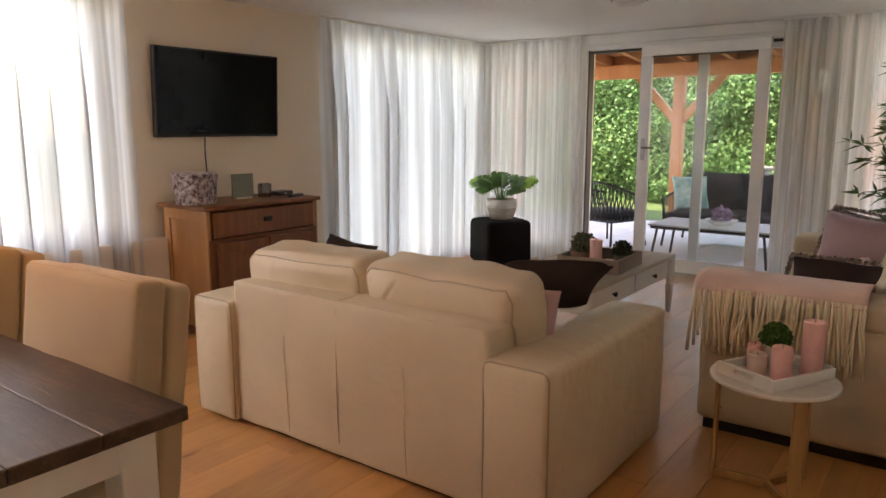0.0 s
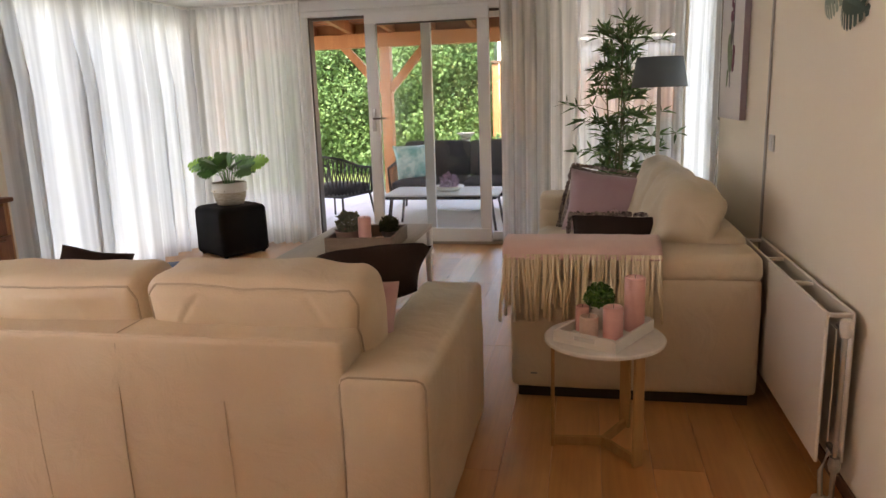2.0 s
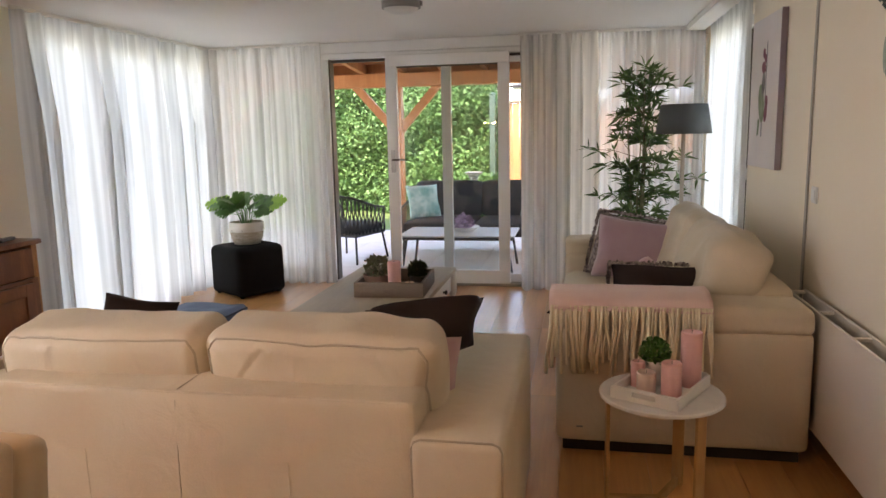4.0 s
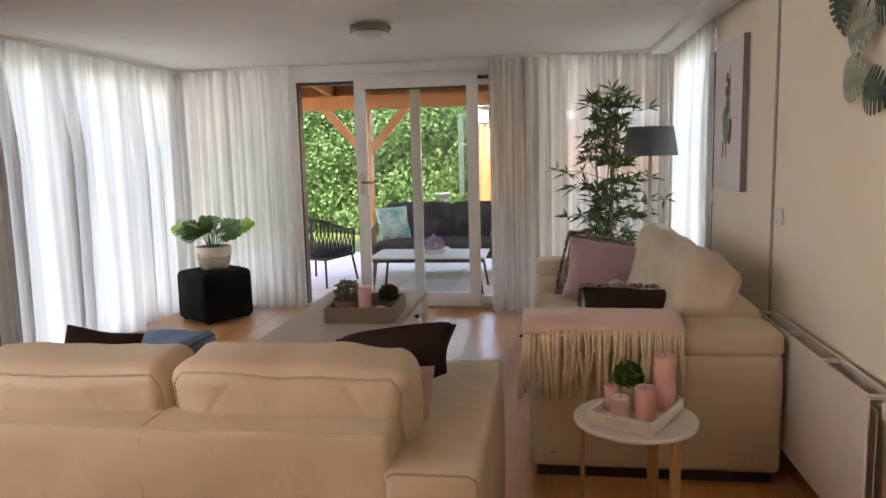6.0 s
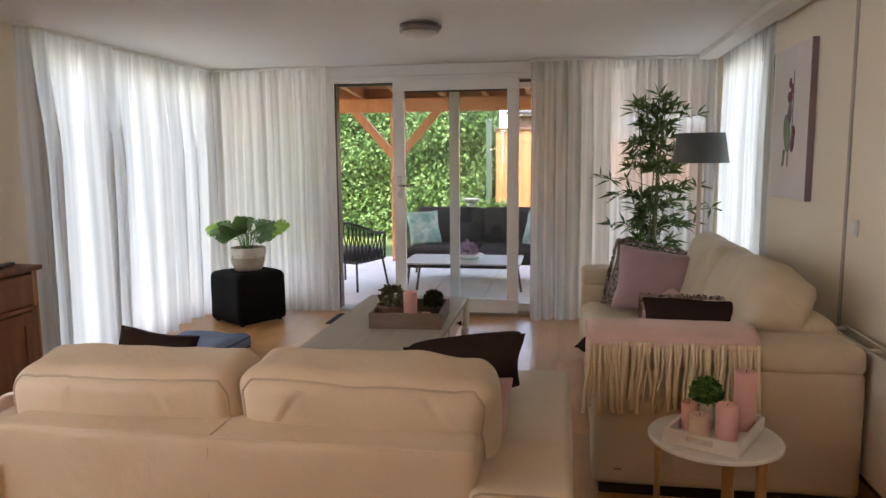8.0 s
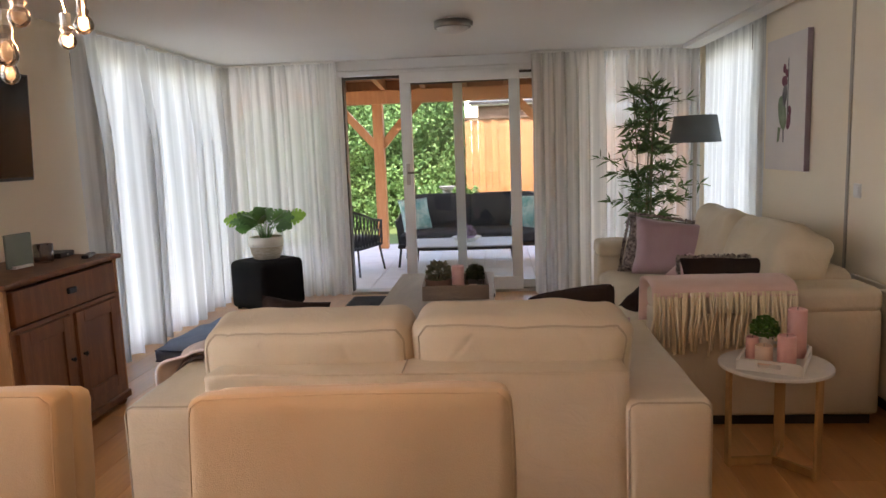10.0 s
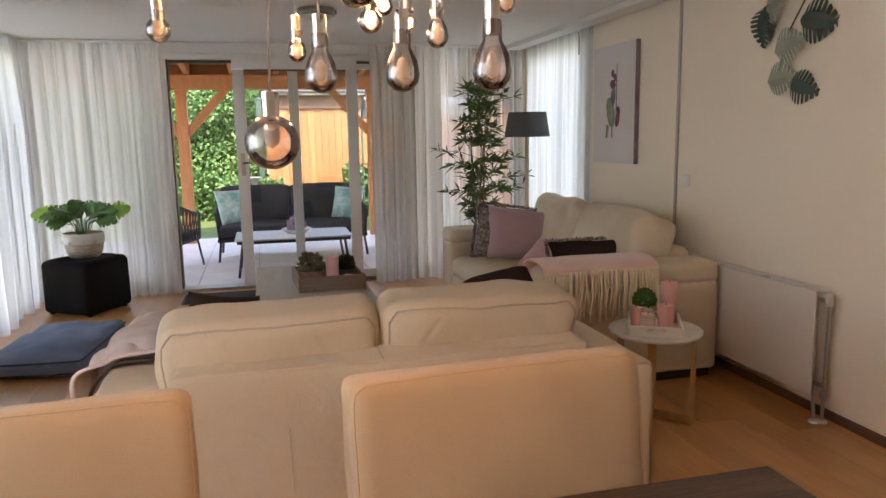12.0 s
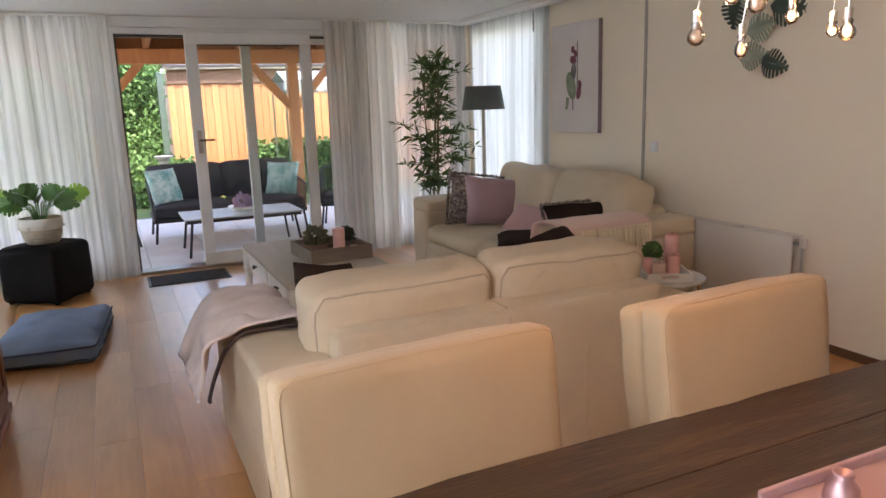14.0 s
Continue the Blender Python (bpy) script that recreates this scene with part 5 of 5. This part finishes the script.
part("body", lathe([(0, 0), (0.022, 0), (0.031, 0.02), (0.027, 0.045), (0.015, 0.06), (0.019, 0.07), (0.016, 0.07), (0.011, 0.06), (0, 0.055)], 28), mat("rose_metal", (0.62, 0.38, 0.40), None, 0.3, 0.6, bump=0.02), vs, smooth=True)
candle(-1.60, 1.03, 0.771, 0.036, 0.09, CANDLE, "pink pillar candle on the dining table tray")

# ---- pendant over the dining table ----
pd = thing("pendant_lamp", pose(-1.80, 1.10, ZC), "cluster pendant lamp of smoked glass drops, lit warm", "pendant lamp")
part("ceiling_plate", lathe([(0, 0), (0.16, 0), (0.16, -0.02), (0.15, -0.028), (0, -0.028)], 40), CHROME, pd, "round chrome ceiling plate")
rng = random.Random(21)
spots = [(-0.042, -0.212, 1.443, 0.0205, 0, 0), (0.134, -0.206, 1.496, 0.016, 1, 0), (0.072, -0.146, 1.498, 0.015, 1, 0), (0.006, -0.10, 1.500, 0.015, 1, 0)]
for k in range(19):
    a = 2.4 * k + 0.3
    rr = 0.05 + 0.17 * math.sqrt((k + 0.5) / 19)
    spots.append((rr * math.cos(a), rr * math.sin(a) * 0.9 + 0.02, rng.uniform(1.548, 1.69), rng.uniform(0.010, 0.015), k % 2, 1 if k % 4 == 0 else 0))
for x, y, z, r, long, lit in spots:
    zz = z - ZC
    prof = [(0, -r), (r * 0.55, -r * 0.83), (r * 0.9, -r * 0.42), (r, 0), (r * 0.88, r * 0.5), (r * 0.5, r * 0.95), (0.008, r * 1.35), (0.007, r * 1.6)]
    if r > 0.020:
        prof = [(r * math.sin(math.pi * j / 12), -r * math.cos(math.pi * j / 12)) for j in range(12)] + [(0.006, r * 1.02)]
    elif long:
        prof = [(a, b * 1.0 if b < 0 else b * 1.6) for a, b in prof]
    d = part("glass_drop", lathe(prof, 22, x, y, zz), SMOKE, pd, "smoked glass drop", smooth=True)
    d.visible_shadow = False
    top = zz + prof[-1][1]
    part("socket", lathe([(0.0, -0.012), (0.006, -0.012), (0.0065, 0.016), (0, 0.018)], 12, x, y, top), CHROME, d, "chrome socket")
    part("wire", tube([(x, y, top + 0.015), (x * 0.6, y * 0.6, top * 0.45), (x * 0.4, y * 0.4, -0.025)], 0.0011, 5), CHROME, d)
    b = part("bulb", lathe([(0, -0.010), (0.005, -0.006), (0.006, 0.002), (0.003, 0.010), (0, 0.012)], 10, x, y, zz + r * 0.25), BULB if lit else FROST, d, "lit bulb" if lit else "unlit bulb", smooth=True)
    b.visible_shadow = False

# ---- garden ----
tagged(part("ground", box(-120, 120, 7.72, 200, -0.40, -0.06), GRASS), "green lawn and garden ground", "ground", kind="structure")
patio = tagged(part("patio", box(-5.6, 3.0, 7.725, 11.6, -0.09, -0.032), JOINT), "pale tiled patio under the veranda roof", "patio", kind="structure")
tagged(part("doorstep", box(-2.8, -0.35, 7.56, 7.722, -0.09, 0.0, 0.005), TILE), "stone threshold outside the patio door", "threshold", kind="structure")

ver = thing("veranda", pose(0, 0, 0), "orange timber veranda with posts, braces and boarded roof", "veranda")
for x in (-5.55, -2.90, -0.24, 2.4):
    part("post", box(x - 0.075, x + 0.075, 10.93, 11.08, -0.03, 2.135, 0.008), TIMBER, ver)
    for sx in (-1, 1):
        part("brace", bar((x + sx * 0.05, 11.0, 1.52), (x + sx * 0.62, 11.0, 2.16), 0.075, 0.11), TIMBER, ver)
part("main_beam", box(-5.9, 2.9, 10.92, 11.09, 2.135, 2.33, 0.008), TIMBER, ver)
part("fascia", box(-5.9, 2.9, 11.095, 11.12, 2.30, 2.50, 0.003), TIMBER, ver)
part("wall_plate", box(-5.9, 2.9, 7.73, 7.80, 2.50, 2.66, 0.006), TIMBER, ver)
for k in range(15):
    x = -5.8 + 0.6 * k
    part("rafter", bar((x, 7.75, 2.68), (x, 11.5, 2.36), 0.07, 0.14), TIMBER, ver)
for k in range(20):
    y = 7.74 + 0.19 * k
    z = 2.755 - 0.0853 * (y - 7.75)
    part("roof_board", box(-5.9, 2.9, y, y + 0.182, z, z + 0.02), TIMBER, ver)


def rope_chair(m, label):
    c = thing("garden_armchair", m, label, "garden chair", "garden seating")
    for x, y, lx, ly in ((-0.27, -0.27, -0.04, -0.05), (0.27, -0.27, 0.04, -0.05), (-0.27, 0.27, -0.04, 0.05), (0.27, 0.27, 0.04, 0.05)):
        part("leg", tube([(x, y, 0.33), (x + lx, y + ly, 0.0)], 0.013, 8), ROPE, c)
    part("seat_frame", box(-0.30, 0.30, -0.30, 0.30, 0.31, 0.345, 0.01), ROPE, c)
    part("seat_cushion", soft(-0.28, 0.28, -0.26, 0.30, 0.345, 0.44, 0.04, (0, 0, 0.015), 8), OUTCU, c, smooth=True)
    rail = [(-0.32, 0.26, 0.62), (-0.34, 0.0, 0.66), (-0.32, -0.24, 0.74), (-0.22, -0.33, 0.78), (0, -0.35, 0.80), (0.22, -0.33, 0.78), (0.32, -0.24, 0.74), (0.34, 0.0, 0.66), (0.32, 0.26, 0.62)]
    part("top_rail", tube(rail, 0.014, 8), ROPE, c)
    for x in (-1, 1):
        part("front_upright", tube([(x * 0.30, 0.28, 0.33), (x * 0.32, 0.26, 0.62)], 0.012, 8), ROPE, c)
    low = [(-0.30, 0.26), (-0.30, 0.0), (-0.30, -0.22), (-0.20, -0.30), (0, -0.30), (0.20, -0.30), (0.30, -0.22), (0.30, 0.0), (0.30, 0.26)]
    def at(row, s):
        i = min(len(row) - 2, int(s * (len(row) - 1)))
        return Vector(row[i]).lerp(Vector(row[i + 1]), s * (len(row) - 1) - i)
    lows = [(a, b, 0.335) for a, b in low]
    for k in range(25):
        for lean in (-1, 1):
            s0, s1 = (k + 0.5) / 25, min(1, max(0, (k + 0.5 + lean * 1.3) / 25))
            part("rope", tube([at(lows, s0), at(rail, s1)], 0.008, 5), ROPE, c)
    return c


first = rope_chair(pose(-2.98, 8.86, -0.02, 0, 0, -18), "dark rope garden armchair on the patio")
copy_thing(first, pose(-0.12, 9.05, -0.02, 0, 0, 160))


def garden_sofa():
    s = thing("garden_sofa", pose(-1.52, 9.12, -0.02), "dark garden sofa with anthracite cushions on the patio", "garden sofa", "garden seating")
    for x in (-0.86, 0.86):
        for y in (0.05, 0.78):
            part("leg", tube([(x, y, 0.28), (x * 1.04, y + (0.04 if y > 0.4 else -0.03), 0.0)], 0.015, 8), ROPE, s)
        part("side_rail", tube([(x * 1.02, 0.02, 0.28), (x * 1.06, 0.05, 0.58), (x * 1.06, 0.70, 0.66), (x * 1.02, 0.90, 0.80)], 0.014, 8), ROPE, s)
        for k in range(12):
            y = 0.06 + 0.06 * k
            part("rope", tube([(x * 1.02, y, 0.28), (x * 1.06, y + 0.03, 0.585 + 0.009 * k)], 0.006, 5), ROPE, s)
    part("seat_frame", box(-0.90, 0.90, 0.0, 0.84, 0.24, 0.285, 0.01), ROPE, s)
    part("back_rail", tube([(-0.88, 0.90, 0.80), (0, 0.93, 0.82), (0.88, 0.90, 0.80)], 0.015, 8), ROPE, s)
    for k in range(2):
        x = -0.88 + 0.88 * k
        part("seat_cushion", soft(x + 0.004, x + 0.876, 0.0, 0.80, 0.285, 0.42, 0.04, (0, 0, 0.015), 8), OUTCU, s, smooth=True)
        part("back_cushion", soft(x - 0.004, x + 0.884, -0.07, 0.07, 0, 0.46, 0.05, (0, 0.03, 0.01), 8), OUTCU, s, smooth=True, m=pose(0, 0.76, 0.41, -14, 0, 0))
    return s


garden_sofa()
pillow(pose(-2.24, 9.62, 0.60, 72, 0, 38), 0.46, 0.46, 0.14, TEALPR, "white and teal leaf-print garden cushion", 14)
pillow(pose(-0.80, 9.62, 0.60, 72, 0, -38), 0.46, 0.46, 0.14, TEALPR, "white and teal leaf-print garden cushion", 15)
gt = thing("garden_table", pose(-1.56, 8.38, -0.02), "low garden table with pale top and dark legs", "garden table")
part("tabletop", box(-0.62, 0.62, -0.36, 0.36, 0.395, 0.412, 0.004), OUTTOP, gt, "pale smooth table top")
part("rim", box(-0.60, 0.60, -0.34, 0.34, 0.360, 0.395, 0.003), ROPE, gt)
for x in (-0.54, 0.54):
    for y in (-0.29, 0.29):
        part("leg", tube([(x, y, 0.37), (x * 1.1, y * 1.12, 0.0)], 0.014, 8), ROPE, gt)
gp = thing("flower_bowl", pose(-1.52, 8.40, 0.393), "white bowl with pink flowers on the garden table", "bowl")
part("bowl", lathe([(0, 0), (0.10, 0), (0.17, 0.05), (0.165, 0.055), (0.09, 0.02), (0, 0.02)], 28), WHITE, gp, smooth=True)
part("flowers", leaf_ball(0, 0.09, 0.075, 160, 0.05, 31), mat("lilac_petal", (0.50, 0.36, 0.48), (0.40, 0.28, 0.42), 0.8, scale=30), gp)

fence = thing("garden_fence", pose(0, 0, 0), "tall larch board fence with a dark capping", "fence")
for k in range(52):
    x = -1.74 + 0.125 * k
    part("board", box(x, x + 0.118, 14.0 + (0.02 if k % 2 else 0.0), 14.022 + (0.02 if k % 2 else 0.0), -0.06, 1.97, 0.002, 1), FENCE, fence)
for z in (0.3, 1.0, 1.7):
    part("rail", box(-1.74, 4.8, 14.043, 14.09, z, z + 0.07), TIMBER, fence)
part("capping", box(-1.76, 4.8, 13.97, 14.10, 1.975, 2.02, 0.004), mat("dark_capping", (0.10, 0.055, 0.03), None, 0.7), fence, "dark brown capping board")
dp = thing("fence_post", pose(-1.86, 13.95, -0.06), "dark green metal post at the end of the hedge", "post")
part("shaft", box(-0.05, 0.05, -0.05, 0.05, 0, 2.2, 0.004), DGREEN, dp)
part("cap", lathe([(0, 0.04), (0.075, 0.0), (0.07, -0.01), (0, -0.01)], 4), DGREEN, dp, m=pose(0, 0, 2.21))


def leaves(name, x0, x1, y0, y1, z0, z1, n, size, material, label, category, seed, lumps=0.25):
    """A mass of single leaves in lumps over a plain dark box that stands in for inner shade."""
    g = np.random.default_rng(seed)
    u = np.column_stack([g.uniform(x0, x1, n), g.uniform(0, 1, n) ** 1.6, g.uniform(z0, z1, n)])
    lump = 0.5 + 0.5 * np.sin(u[:, 0] * 2.3 + 1.3 * np.sin(u[:, 2] * 1.9)) * np.cos(u[:, 2] * 2.9 + 0.7 * u[:, 0])
    c = np.column_stack([u[:, 0], y0 + u[:, 1] * (y1 - y0) * 0.6 + lumps * (1 - lump), u[:, 2]])
    d = g.normal(0, 1, (n, 3)) + np.array([0, -0.5, -0.2])
    d /= np.linalg.norm(d, axis=1)[:, None]
    e = np.cross(d, g.normal(0, 1, (n, 3)))
    e /= np.linalg.norm(e, axis=1)[:, None]
    s = (size * g.uniform(0.6, 1.4, n))[:, None]
    v = np.concatenate([c, c + d * s * 0.5 + e * s * 0.32, c + d * s, c + d * s * 0.5 - e * s * 0.32], axis=1).reshape(-1, 3)
    f = np.arange(4 * n).reshape(-1, 4)
    me = bpy.data.meshes.new(name)
    me.from_pydata(v.tolist(), [], f.tolist())
    me.materials.append(material)
    h = thing(name, Matrix.Identity(4), label, category, kind="stuff")
    lf = new("leaves", me)
    lf.parent = h
    # Added box blocks the view through; its dark green stands in for inner shade.
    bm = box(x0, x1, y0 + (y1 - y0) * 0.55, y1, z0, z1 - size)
    part("inside", bm, HEDGE_SHADE, h, "added dark box that stands in for the shade inside")
    return h


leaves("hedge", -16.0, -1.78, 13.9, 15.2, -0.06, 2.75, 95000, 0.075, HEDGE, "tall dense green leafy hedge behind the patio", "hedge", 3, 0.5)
shed = thing("garden_shed", pose(0, 16.4, -0.06), "brown timber shed with a white gutter behind the fence", "shed")
part("wall", box(-1.55, 5.6, 0.0, 2.6, 0.0, 2.42), mat("shed_stain", (0.20, 0.105, 0.06), (0.13, 0.065, 0.036), 0.7, scale=3, fine=30, stretch=(7, 7, 0.8), spread=0.5), shed, "brown stained boarding")
part("gutter", box(-1.70, 5.7, -0.16, -0.02, 2.415, 2.485, 0.012), UPVC, shed, "white plastic gutter")
part("roof", bar((2.0, -0.22, 2.47), (2.0, 2.8, 2.72), 7.5, 0.05), mat("roof_felt", (0.05, 0.045, 0.045), None, 0.9), shed, "low dark felt roof")

swing = thing("swing_canopy", pose(0.72, 12.5, -0.06), "grey-blue scalloped canopy on thin posts in the garden", "canopy")
AWNING = mat("faded_blue_awning", (0.36, 0.42, 0.45), (0.24, 0.30, 0.34), 0.85, scale=16, fine=90, bump=0.1)
part("top_cloth", sheet([(-0.86, -0.5, 2.00), (0.86, -0.5, 2.00), (0.86, 0.0, 2.16), (-0.86, 0.0, 2.16), (0.86, 0.5, 2.00), (-0.86, 0.5, 2.00)], [(0, 1, 2, 3), (3, 2, 4, 5)]), AWNING, swing, "faded blue cloth")
for y in (-0.5, 0.5):
    hem = []
    for k in range(61):
        hem.append((-0.86 + 1.72 * k / 60, y, 1.84 - 0.035 * abs(math.sin(math.pi * k / 6))))
    top_edge = [(p[0], y, 2.0) for p in hem]
    part("valance", sheet(top_edge + hem, [(k, k + 1, k + 62, k + 61) for k in range(60)]), AWNING, swing, "scalloped hanging edge")
for x in (-0.84, 0.84):
    for y in (-0.48, 0.48):
        part("post", rod(0.016, 0.0, 2.0, x, y, 10), DGREEN, swing)
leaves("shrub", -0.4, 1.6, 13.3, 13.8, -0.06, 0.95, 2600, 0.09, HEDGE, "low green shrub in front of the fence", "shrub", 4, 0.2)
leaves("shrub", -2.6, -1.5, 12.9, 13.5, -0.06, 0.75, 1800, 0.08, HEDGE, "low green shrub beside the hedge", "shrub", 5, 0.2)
fb = thing("bird_bath", pose(-2.02, 12.6, -0.06), "small pale stone bird bath in the garden", "ornament")
part("column", lathe([(0, 0), (0.14, 0), (0.14, 0.05), (0.06, 0.10), (0.05, 0.72), (0.09, 0.78), (0, 0.80)], 20), JOINT, fb, smooth=True)
part("bowl", lathe([(0, 0.78), (0.07, 0.79), (0.15, 0.86), (0.14, 0.87), (0.06, 0.82), (0, 0.82)], 24), JOINT, fb, smooth=True)

# ---- patio tiles ----
bm = box(0.002, 0.596, 0.002, 0.596, -0.05, -0.02, 0.003, 1)
tile_mesh = bpy.data.meshes.new("tile")
bm.to_mesh(tile_mesh)
bm.free()
tile_mesh.materials.append(TILE)
for i in range(14):
    for j in range(6):
        t = new("tile", tile_mesh)
        t.parent = patio
        t.location = (-5.55 + 0.6 * i, 7.80 + 0.6 * j, 0)

# ---- floor planks ----
PW, PL = 0.19, 1.38
plank_meshes = {}
rng = random.Random(4)
x = XL
while x < XR - 0.01:
    w = min(PW, XR - x)
    y = YF - rng.uniform(0, PL)
    while y < YB:
        a, b = max(y, YF), min(y + PL, YB)
        if b - a > 0.05:
            key = (round(w, 3), round(b - a, 3))
            if key not in plank_meshes:
                bm = box(0.0004, w - 0.0004, 0.0004, b - a - 0.0004, -0.012, 0.0, 0.0008, 1)
                me = bpy.data.meshes.new("plank")
                bm.to_mesh(me)
                bm.free()
                me.materials.append(OAK)
                plank_meshes[key] = me
            p = new("plank", plank_meshes[key])
            p.parent = floor
            p.location = (x, a, 0)
        y += PL
    x += PW
